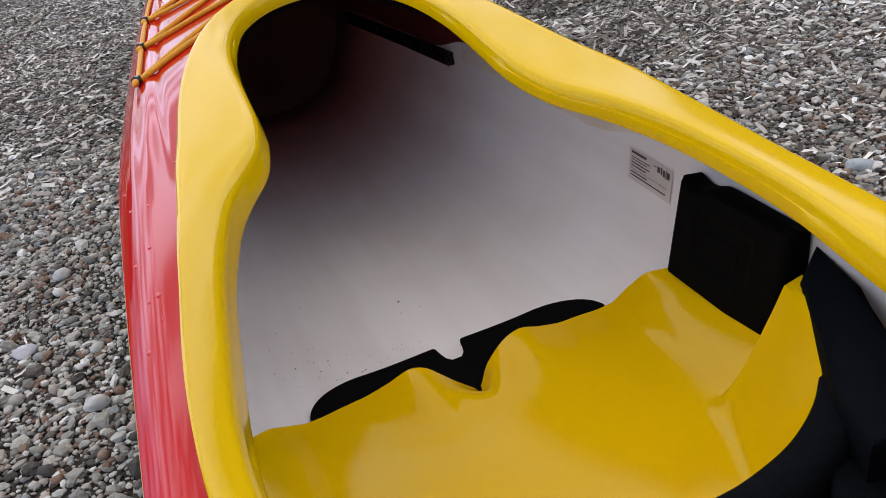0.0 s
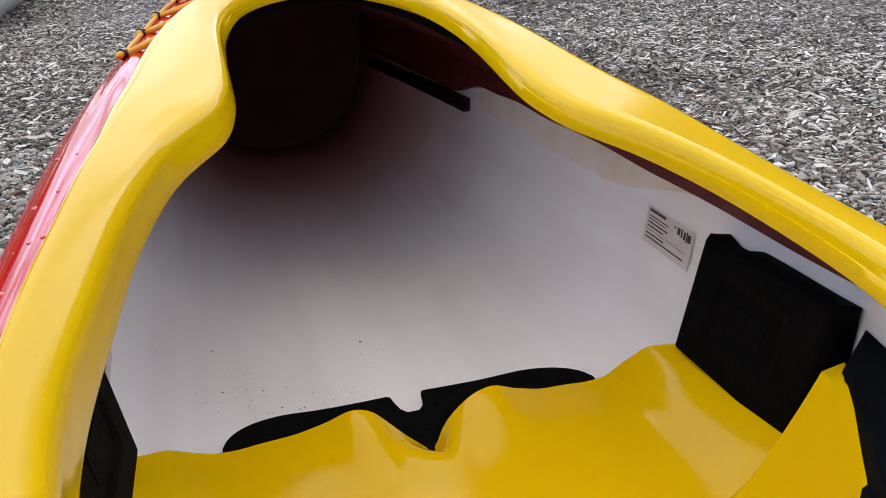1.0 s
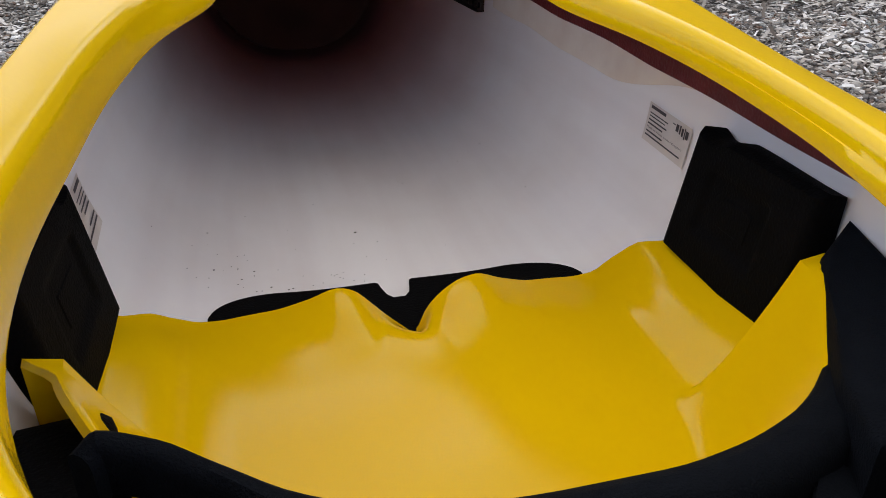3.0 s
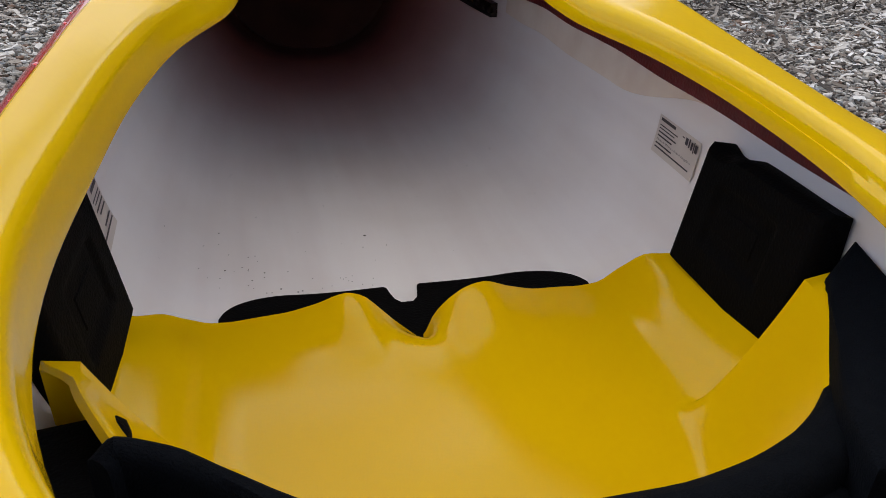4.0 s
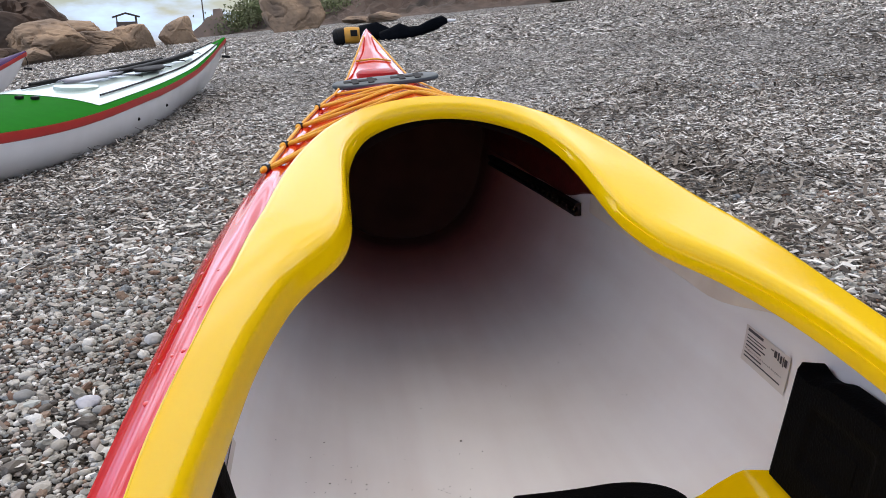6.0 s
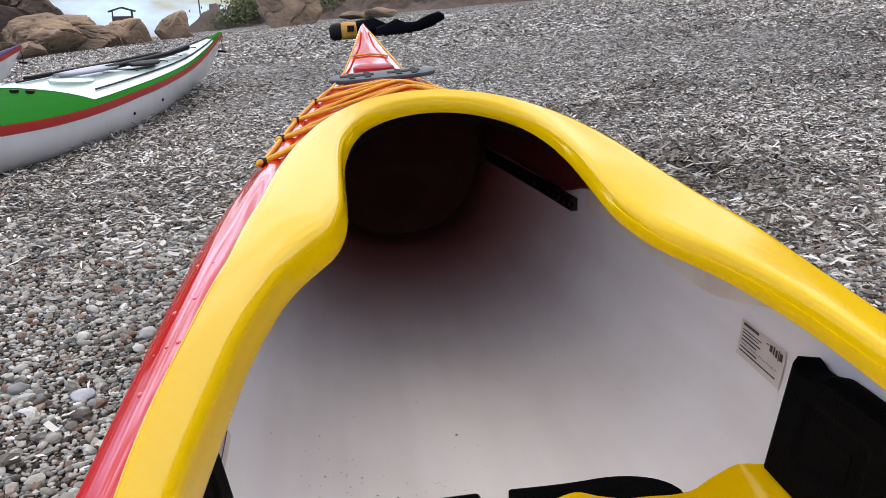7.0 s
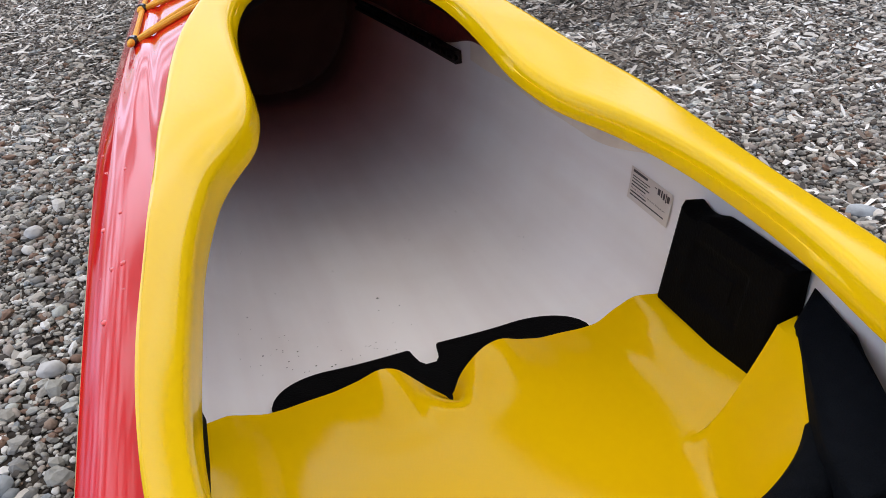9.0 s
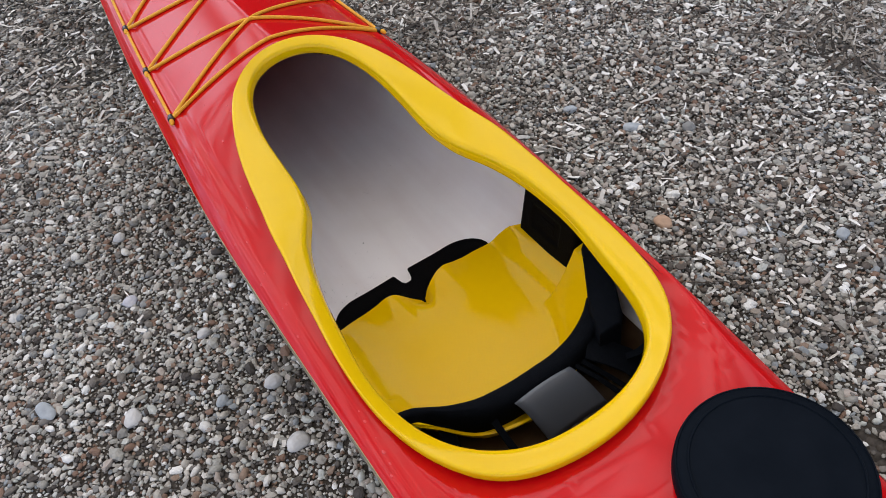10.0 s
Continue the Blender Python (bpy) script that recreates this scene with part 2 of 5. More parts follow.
# ---- helpers of this scene ----
def part(name, bm, material, parent=None, label="", smooth=True):
    me = bpy.data.meshes.new(name)
    if smooth:
        bm.normal_update()
        for e in bm.edges:
            if len(e.link_faces) == 2 and e.calc_face_angle(0) > 0.75:
                e.smooth = False
    bm.to_mesh(me)
    bm.free()
    for m in (material if isinstance(material, (list, tuple)) else (material,)):
        me.materials.append(m)
    if smooth:
        for p in me.polygons:
            p.use_smooth = True
    ob = new(name, me)
    if parent:
        ob.parent = parent
        ob.matrix_parent_inverse = parent.matrix_world.inverted()
    return tagged(ob, label)


def root(name, label, category, at=(0, 0, 0), turn=0.0, group=""):
    ob = new(name)
    ob.empty_display_size = 0.05
    ob.matrix_world = pose(*at, 0, 0, turn)
    return tagged(ob, label, category, group)


def grid_bm(rows, close_u=False, close_v=False, flip=False):
    """A sheet of quads from rows of points."""
    bm = bmesh.new()
    vs = [[bm.verts.new(p) for p in r] for r in rows]
    nr, nc = len(rows), len(rows[0])
    for i in range(nr if close_v else nr - 1):
        for j in range(nc if close_u else nc - 1):
            q = [vs[i][j], vs[i][(j + 1) % nc], vs[(i + 1) % nr][(j + 1) % nc], vs[(i + 1) % nr][j]]
            if flip:
                q.reverse()
            if len({v.co.to_tuple(6) for v in q}) >= 3:
                try:
                    bm.faces.new(q)
                except ValueError:
                    pass
    return bm


def tube_bm(pts, radius, sides=8, caps=True):
    """A round bar along points; radius may be one number or one for each point."""
    pts = [Vector(p) for p in pts]
    rad = radius if isinstance(radius, (list, tuple)) else [radius] * len(pts)
    rows, up = [], Vector((0.12, 0.2, 0.97))
    for i, p in enumerate(pts):
        d = (pts[min(i + 1, len(pts) - 1)] - pts[max(i - 1, 0)]).normalized()
        a = d.cross(up)
        if a.length < 1e-3:
            a = d.cross(Vector((1, 0, 0)))
        a.normalize()
        b = a.cross(d)
        rows.append([p + (a * math.cos(k * math.tau / sides) + b * math.sin(k * math.tau / sides)) * rad[i] for k in range(sides)])
    bm = grid_bm(rows, close_u=True)
    if caps:
        bm.verts.ensure_lookup_table()
        n = len(bm.verts)
        bm.faces.new([bm.verts[k] for k in range(sides)][::-1])
        bm.faces.new([bm.verts[n - sides + k] for k in range(sides)])
    bmesh.ops.recalc_face_normals(bm, faces=bm.faces)
    return bm


def box_bm(sx, sy, sz, at=(0, 0, 0), bevel=0.0, seg=2, m=None):
    bm = bmesh.new()
    bmesh.ops.create_cube(bm, size=1.0, matrix=(m or Matrix.Identity(4)) @ Matrix.Translation(at) @ Matrix.Diagonal((sx, sy, sz, 1)))
    if bevel:
        bmesh.ops.bevel(bm, geom=bm.edges[:], offset=bevel, segments=seg, affect="EDGES", profile=0.6)
    return bm


def spline(xs, ys):
    """A smooth curve through the points (xs, ys), flat beyond the ends."""
    xs, ys = np.array(xs, float), np.array(ys, float)
    d = np.diff(ys) / np.diff(xs)
    m = np.concatenate([[d[0]], [0 if a * b <= 0 else 2 * a * b / (a + b) for a, b in zip(d[:-1], d[1:])], [d[-1]]])

    def f(t):
        t = min(max(t, xs[0]), xs[-1])
        k = min(int(np.searchsorted(xs, t, side="right")) - 1, len(xs) - 2)
        h = xs[k + 1] - xs[k]
        u = (t - xs[k]) / h
        return float((2 * u**3 - 3 * u * u + 1) * ys[k] + (u**3 - 2 * u * u + u) * h * m[k] + (3 * u * u - 2 * u**3) * ys[k + 1] + (u**3 - u * u) * h * m[k + 1])

    return f


def sstep(a, b, x):
    u = min(max((x - a) / (b - a), 0.0), 1.0)
    return u * u * (3 - 2 * u)


def ring_curve(values):
    """Distance from the cockpit's middle as a smooth function of the angle from the bow, 0 to pi."""
    n = len(values)
    ext = [values[1]] + list(values) + [values[-2]]

    def f(a):
        u = min(max(a / math.pi * (n - 1), 0), n - 1 - 1e-9)
        k, u = int(u), u - int(u)
        p0, p1, p2, p3 = ext[k], ext[k + 1], ext[k + 2], ext[k + 3] if k + 3 < len(ext) else ext[-1]
        return 0.5 * (2 * p1 + (p2 - p0) * u + (2 * p0 - 5 * p1 + 4 * p2 - p3) * u * u + (3 * p1 - p0 - 3 * p2 + p3) * u**3)

    return f


# ---- the beach ----
HALF_BEAM = spline([-2.85, -2.2, -1.5, -0.75, -0.34, 0.075, 0.49, 0.9, 1.4, 1.9, 2.25, 2.37], [0.004, 0.08, 0.155, 0.215, 0.236, 0.242, 0.222, 0.187, 0.135, 0.078, 0.032, 0.012])


def ground_z(x, y):
    r = math.hypot(x, y - 0.3)
    far = sstep(1.2, 6.0, r)
    z = far * (0.060 * x + 0.046 * y)
    z += 0.012 * noise.noise((x * 0.9, y * 0.9, 3.1)) * sstep(0.6, 2.0, r) + 0.03 * far * noise.noise((x * 0.35, y * 0.35, 7.7))
    z += 0.008 * noise.noise((x * 5, y * 5, 1.0))
    hw = max(HALF_BEAM(y) - 0.02, 0.0) if -2.5 < y < 1.7 else 0.0
    if hw:
        z -= 0.09 * (1 - sstep(hw * 0.52, hw * 0.90, abs(x)))
    return z


def ground_material():
    m = mat("pebble_bed", (0.22, 0.21, 0.195), 0.9)
    n, l = m.node_tree.nodes, m.node_tree.links
    b = n["Principled BSDF"]
    co = n.new("ShaderNodeTexCoord")
    vs, rp = [], []
    for scale in (75, 32):
        v = n.new("ShaderNodeTexVoronoi")
        v.inputs["Scale"].default_value = scale
        l.new(co.outputs["Object"], v.inputs["Vector"])
        vs.append(v)
    r = n.new("ShaderNodeValToRGB")
    for p, c in ((0.25, (0.055, 0.046, 0.038)), (0.5, (0.22, 0.20, 0.175)), (0.75, (0.46, 0.44, 0.405))):
        e = r.color_ramp.elements.new(p)
        e.color = (*c, 1)
    r.color_ramp.elements[0].color, r.color_ramp.elements[-1].color = (0.025, 0.023, 0.021, 1), (0.72, 0.70, 0.68, 1)
    sep = n.new("ShaderNodeSeparateColor")
    l.new(vs[0].outputs["Color"], sep.inputs[0])
    l.new(sep.outputs[0], r.inputs[0])
    t, mx = n.new("ShaderNodeTexNoise"), n.new("ShaderNodeMixRGB")
    t.inputs["Scale"].default_value, t.inputs["Detail"].default_value = 2.5, 8
    mx.blend_type = "MULTIPLY"
    mx.inputs[0].default_value = 0.55
    l.new(co.outputs["Object"], t.inputs["Vector"])
    l.new(r.outputs[0], mx.inputs[1])
    l.new(t.outputs[0], mx.inputs[2])
    # near sand painted dark as shade between the loose stones, stone pattern further off
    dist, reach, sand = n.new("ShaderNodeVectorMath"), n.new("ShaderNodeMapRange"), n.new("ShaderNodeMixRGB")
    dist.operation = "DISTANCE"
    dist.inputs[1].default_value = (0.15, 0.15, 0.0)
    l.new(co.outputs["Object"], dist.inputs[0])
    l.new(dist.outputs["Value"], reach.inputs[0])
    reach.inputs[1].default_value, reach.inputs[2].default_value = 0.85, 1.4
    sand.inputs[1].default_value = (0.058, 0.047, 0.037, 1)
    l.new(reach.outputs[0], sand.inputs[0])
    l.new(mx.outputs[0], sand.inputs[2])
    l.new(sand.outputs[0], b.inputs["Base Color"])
    bp = n.new("ShaderNodeBump")
    bp.invert = True
    bp.inputs["Strength"].default_value, bp.inputs["Distance"].default_value = 1.0, 0.02
    l.new(vs[0].outputs["Distance"], bp.inputs["Height"])
    l.new(bp.outputs[0], b.inputs["Normal"])
    return m


def axis_steps(lo, hi, fine_lo, fine_hi, step, grow):
    out, s = [fine_lo], step
    v = fine_lo
    while v < fine_hi:
        v += step
        out.append(v)
    s = step
    while out[-1] < hi:
        s *= grow
        out.append(out[-1] + s)
    s = step
    while out[0] > lo:
        s *= grow
        out.insert(0, out[0] - s)
    return out


gx = axis_steps(-300, 300, -1.2, 1.2, 0.04, 1.12)
gy = axis_steps(-300, 400, -1.2, 2.2, 0.04, 1.12)


def far_ground(x, y):
    """The near beach, flattening into level land past the crest."""
    d = math.hypot(x, y)
    if d <= 26:
        return ground_z(x, y)
    k = 26 / d
    return ground_z(x * k, y * k) - 0.004 * (d - 26)


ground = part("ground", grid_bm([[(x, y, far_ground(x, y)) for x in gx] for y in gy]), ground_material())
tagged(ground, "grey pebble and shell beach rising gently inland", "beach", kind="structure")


# ---- the red kayak ----
SHEER_Z = spline([-2.85, -2.0, -0.75, -0.3, 0, 0.4, 0.9, 1.6, 2.1, 2.37], [0.35, 0.24, 0.152, 0.184, 0.200, 0.2185, 0.246, 0.275, 0.355, 0.43])
RIDGE_Z = spline([-2.85, -2.0, -1.0, -0.55, -0.2, 0.1, 0.32, 0.7, 1.2, 1.6, 2.1, 2.37], [0.36, 0.255, 0.19, 0.174, 0.206, 0.255, 0.300, 0.305, 0.288, 0.286, 0.366, 0.442])
KEEL_Z = spline([-2.85, -2.5, -2.0, -1, 0, 1, 1.6, 2.0, 2.25, 2.37], [0.33, 0.10, 0.0, -0.028, -0.026, -0.022, 0.0, 0.085, 0.24, 0.42])
BOXY = spline([-2.85, -2.0, -1.0, 0, 0.6, 1.2, 2.37], [1.3, 1.7, 2.8, 3.3, 3.0, 2.2, 1.3])
CROWN = spline([-2.85, -0.6, 0.3, 0.6, 1.2, 2.37], [2.0, 2.4, 1.6, 1.25, 1.2, 1.2])


CY = -0.06
RIM_OUT = ring_curve([0.378, 0.352, 0.2866, 0.235, 0.2057, 0.1961, 0.1943, 0.2071, 0.2362, 0.2928, 0.374, 0.4235, 0.437])
RIM_IN = ring_curve([0.356, 0.341, 0.268, 0.196, 0.1555, 0.1405, 0.1357, 0.1426, 0.1564, 0.1726, 0.194, 0.2215, 0.260, 0.303, 0.366, 0.395, 0.397])


def rim_out(f, x):
    """The rim's outer edge: fuller on the side to which the boat leans."""
    if x > 0:
        return RIM_OUT(f) + 0.017 * sstep(0.6, 1.6, f) * (1 - sstep(2.55, 2.95, f))
    return RIM_OUT(f) - 0.006 * sstep(0.7, 1.4, f) * (1 - sstep(2.1, 2.7, f)) + 0.011 * math.exp(-(((f - 2.82) / 0.14) ** 2))


def rim_z_out(x, y):
    lean = 0.0375 + (0.048 if x > 0 else 0.046) * (1 - sstep(-0.20, 0.20, y)) * sstep(-0.5, -0.3, y)
    return 0.2593 + 0.1988 * y + 0.0571 * y * y - (0.3843 + 0.8719 * y) * x * x - lean * x


def deck_z(x, y, inset=0.0):
    z = crown_z(x, y, inset)
    if -0.75 < y < 0.5:
        d = math.hypot(x, y - CY)
        out = d - rim_out(math.acos(max(-1, min(1, (y - CY) / max(d, 1e-6)))), x)
        k = min(1.0, (d - max(out, 0.0)) / max(d, 1e-6))
        z = min(z, rim_z_out(x * k, CY + (y - CY) * k) - 0.021 + 0.22 * max(out, 0.0))
    return z


HEEL = -0.04  # the boat leans a little to one side


def crown_z(x, y, inset=0.0):
    w = max(HALF_BEAM(y) - inset, 0.004)
    s, r = SHEER_Z(y) + HEEL * x, RIDGE_Z(y) - inset
    u = min(abs(x) / w, 1.0)
    z = s + (r - s) * (1 - u ** CROWN(y))
    if y < 1.2:
        z += sstep(-0.02, 0.22, y) * min(w / 0.2, 1) * (0.0018 * math.exp(-(((u - 0.86) / 0.03) ** 2)) + 0.0010 * math.exp(-(((u - 0.93) / 0.015) ** 2)) - 0.0015 * math.exp(-(((u - 0.80) / 0.025) ** 2)))
    edge = (u - 0.88) / 0.12
    return z - (0.0115 * edge * edge * min(w / 0.15, 1) if edge > 0 else 0.0)


def hull_section(y, n, inset=0.0):
    """From one gunwale under the keel to the other."""
    w, s, k, e = max(HALF_BEAM(y) - inset, 0.002), SHEER_Z(y), KEEL_Z(y) + inset, BOXY(y)
    k = min(k, s - 0.01)
    out = []
    for i in range(n + 1):
        a = math.pi * i / n
        c, t = math.cos(a), math.sin(a)
        x, g = math.copysign(abs(c) ** (2 / e), c) * w, t ** (2 / e)
        out.append((x, y, s - 0.012 - (s - 0.012 - k) * g + HEEL * x * (1 - g) ** 2))
    return out


def hull_in_z(x, y, inset=0.008):
    w, s, k, e = HALF_BEAM(y) - inset, SHEER_Z(y) - 0.012, KEEL_Z(y) + inset, BOXY(y)
    u = min(abs(x) / w, 1.0)
    return s - (s - k) * (1 - u**e) ** (1 / e)


def rim_z_in(x, y):
    return 0.224 + 0.2097 * y + 0.0759 * y * y - (0.41 + 0.8719 * y) * x * x - (0.03 if x > 0 else 0.03 + 0.046 * (1 - sstep(-0.20, 0.20, y)) * sstep(-0.5, -0.3, y)) * x


kayak = root("kayak", "red sea kayak with yellow cockpit rim lying on pebbles", "kayak")
ys = [-2.85 + 0.05 * i for i in range(105)] + [2.37]

part("hull", grid_bm([hull_section(y, 40) for y in ys]), M_HULLOUT, kayak, "pale cream outer hull")

def cut_opening(b, off, drop):
    """Take the faces under the rim away and lay the edge that is left on a clean curve."""
    gone = [f for f in b.faces if in_rim(f.calc_center_median().x, f.calc_center_median().y, off)]
    bmesh.ops.delete(b, geom=gone, context="FACES")
    for v in [v for v in b.verts if v.is_boundary]:
        d = math.hypot(v.co.x, v.co.y - CY)
        f = math.acos(max(-1, min(1, (v.co.y - CY) / max(d, 1e-6))))
        ro = rim_out(f, v.co.x)
        r = ro - min(off, 0.3 * (ro - RIM_IN(f)))
        if abs(d - r) < 0.03 and abs(v.co.x) < HALF_BEAM(v.co.y) - 0.012:
            v.co.x, v.co.y = v.co.x * r / d, CY + (v.co.y - CY) * r / d
            v.co.z = deck_z(v.co.x, v.co.y) - drop


# deck with the opening under the rim
cols = [-1 + 2 * i / 72 for i in range(73)]
fine = sorted(set(cols + [s * (0.74 + 0.008 * i) for s in (-1, 1) for i in range(32)]))
dys = [-2.85 + 0.02 * i for i in range(262)] + [2.37]
bm = grid_bm([[(c * HALF_BEAM(y), y, deck_z(c * HALF_BEAM(y), y)) for c in fine] for y in dys])


def in_rim(x, y, off):
    d = math.hypot(x, y - CY)
    return d < rim_out(math.acos(max(-1, min(1, (y - CY) / max(d, 1e-6)))), x) - off


cut_opening(bm, 0.012, 0.0)
part("deck", bm, M_RED, kayak, "glossy red gelcoat deck")

# the seam along the gunwale
for side in (-1, 1):
    rows = []
    for y in ys:
        w, s = HALF_BEAM(y), SHEER_Z(y) - 0.0125 + HEEL * side * HALF_BEAM(y)
        rows.append([(side * (w - 0.004), y, s + 0.001), (side * (w + 0.0006), y, s), (side * (w + 0.0008), y, s - 0.0035), (side * (w - 0.004), y, s - 0.005)])
    part("seam", grid_bm(rows, flip=side < 0), M_SEAM, kayak, "narrow tan seam line under the deck edge")

# cockpit rim, swept round the opening
N = 240


def eased_ring(values, spread):
    """Even out a closed row of numbers, so that the moulding has no bumps."""
    k = np.exp(-0.5 * (np.arange(-30, 31) / spread) ** 2)
    return np.convolve(np.concatenate([values[-30:], values, values[:30]]), k / k.sum(), "valid")


outline, heights = [], []
for i in range(N):
    a = math.tau * i / N
    f = min(a, math.tau - a)
    d = Vector((math.sin(a), math.cos(a), 0))
    ro, ri = rim_out(f, d.x), RIM_IN(f)
    hip = sstep(0.85, 1.8, f) * (1 - sstep(2.4, 2.9, f)) * (1 if a < math.pi else 0)
    ri -= 0.009 * hip
    if a < math.pi:
        ri += 0.016 * math.exp(-(((f - 2.72) / 0.16) ** 2))
        ri -= 0.008 * math.exp(-(((f - 0.45) / 0.18) ** 2))
    if a > math.pi:
        ri += 0.006 * math.exp(-(((f - 0.28) / 0.14) ** 2)) - 0.004 * math.exp(-(((f - 1.05) / 0.28) ** 2))
        ri += -0.011 * sstep(1.2, 2.0, f) * (1 - sstep(2.2, 2.65, f)) + 0.020 * math.exp(-(((f - 2.56) / 0.18) ** 2))
    zi = rim_z_in(d.x * ri, d.y * ri + CY) + 0.007 * hip
    ti = zi + 0.025 - (0.010 if a < math.pi else 0.002) * sstep(0.45, 0.8, f) * (1 - 0.5 * sstep(2.3, 2.8, f))
    zi += 0.014 * (1 - sstep(0.2, 0.68, f))  # the inner lip is shallow at the front
    outline.append((ro, ri))
    heights.append((rim_z_out(d.x * ro, d.y * ro + CY), zi, ti))
RO, RI = (eased_ring(np.array(v), 2.6) for v in zip(*outline))
ZO, ZI, TI = (eased_ring(np.array(v), 7.0) for v in zip(*heights))
rows, risers, walls = [], [], []
for i in range(N):
    a = math.tau * i / N
    d = Vector((math.sin(a), math.cos(a), 0))
    ro, ri, zo, zi, ti = (float(v[i]) for v in (RO, RI, ZO, ZI, TI))
    wd = ro - ri
    off = min(0.012, 0.3 * wd)
    k = min(1.0, wd / 0.05)
    fall = (ti + 0.0022 - zo) / (wd - 0.0105 * k)  # how far the face tips outward
    a0, a1 = (ro - 0.008 * k, zo + fall * 0.008 * k), (ri + 0.0105 * k, ti + 0.0022)
    sec = [(ro - 0.014, zo - 0.017), (ro - 0.004, zo - 0.017), (ro - 0.001, zo - 0.0155), (ro, zo - 0.012), (ro, zo - 0.0055), (ro - 0.0008, zo - 0.003), (ro - 0.0025, zo - 0.0010 + fall * 0.0025), (ro - 0.005 * k, zo - 0.0002 + fall * 0.005 * k), a0]
    sec += [(a0[0] + (a1[0] - a0[0]) * t, a0[1] + (a1[1] - a0[1]) * t + 0.002 * k * t * (1 - t)) for t in (0.12, 0.25, 0.4, 0.55, 0.7, 0.85)]
    sec += [a1, (ri + 0.0080 * k, ti + 0.0012 + fall * 0.002), (ri + 0.0056 * k, ti - 0.0008 + fall * 0.002), (ri + 0.0040 * k, ti - 0.0035), (ri + 0.0032 * k, ti - 0.0075), (ri + 0.002 * k, zi + 0.008), (ri, zi + 0.002), (ri + 0.001, zi - 0.002), (ri + 0.25 * wd * k, zi - 0.0035), (ri + 0.4 * wd, zi - 0.002), (ri + 0.6 * wd, zi + 0.004)]
    rows.append([Vector((d.x * r, d.y * r + CY, z)) for r, z in sec])
    q = Vector((d.x * (ro - off), d.y * (ro - off) + CY, 0))
    zd = deck_z(q.x, q.y)
    risers.append([Vector((q.x, q.y, zo - 0.012)), Vector((q.x, q.y, zd - 0.002))])
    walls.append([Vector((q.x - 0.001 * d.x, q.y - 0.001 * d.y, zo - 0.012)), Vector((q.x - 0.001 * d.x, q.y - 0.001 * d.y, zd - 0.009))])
part("cockpit_rim", grid_bm(rows, close_v=True), M_YEL, kayak, "broad satin yellow moulded cockpit rim")
part("rim_riser", grid_bm(risers, close_v=True), M_RED, kayak)
# inner wall, coloured with the shade under the rim
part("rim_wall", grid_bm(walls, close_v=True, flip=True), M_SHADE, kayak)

# inside of the hull: white ahead, bare laminate behind the seat
INS = 0.008


def inner_rows(y0, y1, step, lo, hi):
    out, n = [], 56
    y = y0
    while y < y1 + 1e-6:
        sec = hull_section(y, n, INS)
        out.append(sec[int(n * lo): int(n * hi) + 1])
        y += step
    return out


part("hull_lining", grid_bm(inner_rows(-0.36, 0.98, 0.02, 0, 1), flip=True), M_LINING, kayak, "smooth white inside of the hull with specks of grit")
def floor_rows():
    out, y = [], -0.60
    while y < -0.255:
        sec = hull_section(y, 56, INS + 0.003)
        out.append(sec[10:47])
        y += 0.02
    return out


part("bare_floor", grid_bm(floor_rows(), flip=True), M_BROWN, kayak, "bare brown floor behind the seat")
part("bare_hull_lining", grid_bm(inner_rows(-0.62, -0.36, 0.02, 0, 1), flip=True), M_REAR, kayak, "bare grey and brown laminate behind the seat")


def lining_x(y, z):
    """Half width of the lining at a height."""
    w, sz, k, e = HALF_BEAM(y) - INS, SHEER_Z(y) - 0.012, KEEL_Z(y) + INS, BOXY(y)
    t = min(max((sz - z) / (sz - k), 0), 1)
    return w * (1 - t**e) ** (1 / e)


def lining_band(name, side, y0, y1, low, high, off, m_, label):
    rws, y = [], y0
    while y < y1:
        z0, z1 = low(y) + 0.004 * noise.noise((y * 11, side, 1)), high(y)
        rws.append([(side * (lining_x(y, z0 + (z1 - z0) * t) - off * (0.2 if t == 0 else 1)), y, z0 + (z1 - z0) * t) for t in (0, 0.06, 0.35, 0.7, 1)])
        y += 0.015
    part(name, grid_bm(rws, flip=side < 0), m_, kayak, label)


for side in (-1, 1):
    lining_band("seam_tape", side, -0.04, 0.44, lambda y: 0.1195 + 0.056 * y + 0.034 * (1 - sstep(-0.04, 0.13, y)), lambda y: 0.1545 + 0.044 * y, 0.0009, M_TAPE, "beige glass tape along the inside seam")
    lining_band("bare_edge", side, -0.6, 0.95, lambda y: 0.1525 + 0.044 * y - 0.024 * sstep(0.40, 0.54, y), lambda y: SHEER_Z(y) - 0.010 + HEEL * side * HALF_BEAM(y), 0.003, M_MAROON, "bare dark red laminate below the deck")
rows = [[(c * (HALF_BEAM(y) - INS), y, deck_z(c * (HALF_BEAM(y) - INS), y) - 0.008 - 0.10 * max(0.0, abs(c) - 0.9)) for c in cols] for y in [-0.62 + 0.02 * i for i in range(81)]]
bm = grid_bm(rows, flip=True)
cut_opening(bm, 0.014, 0.008)
part("deck_underside", bm, M_MAROON, kayak, "bare dark red laminate under the deck")
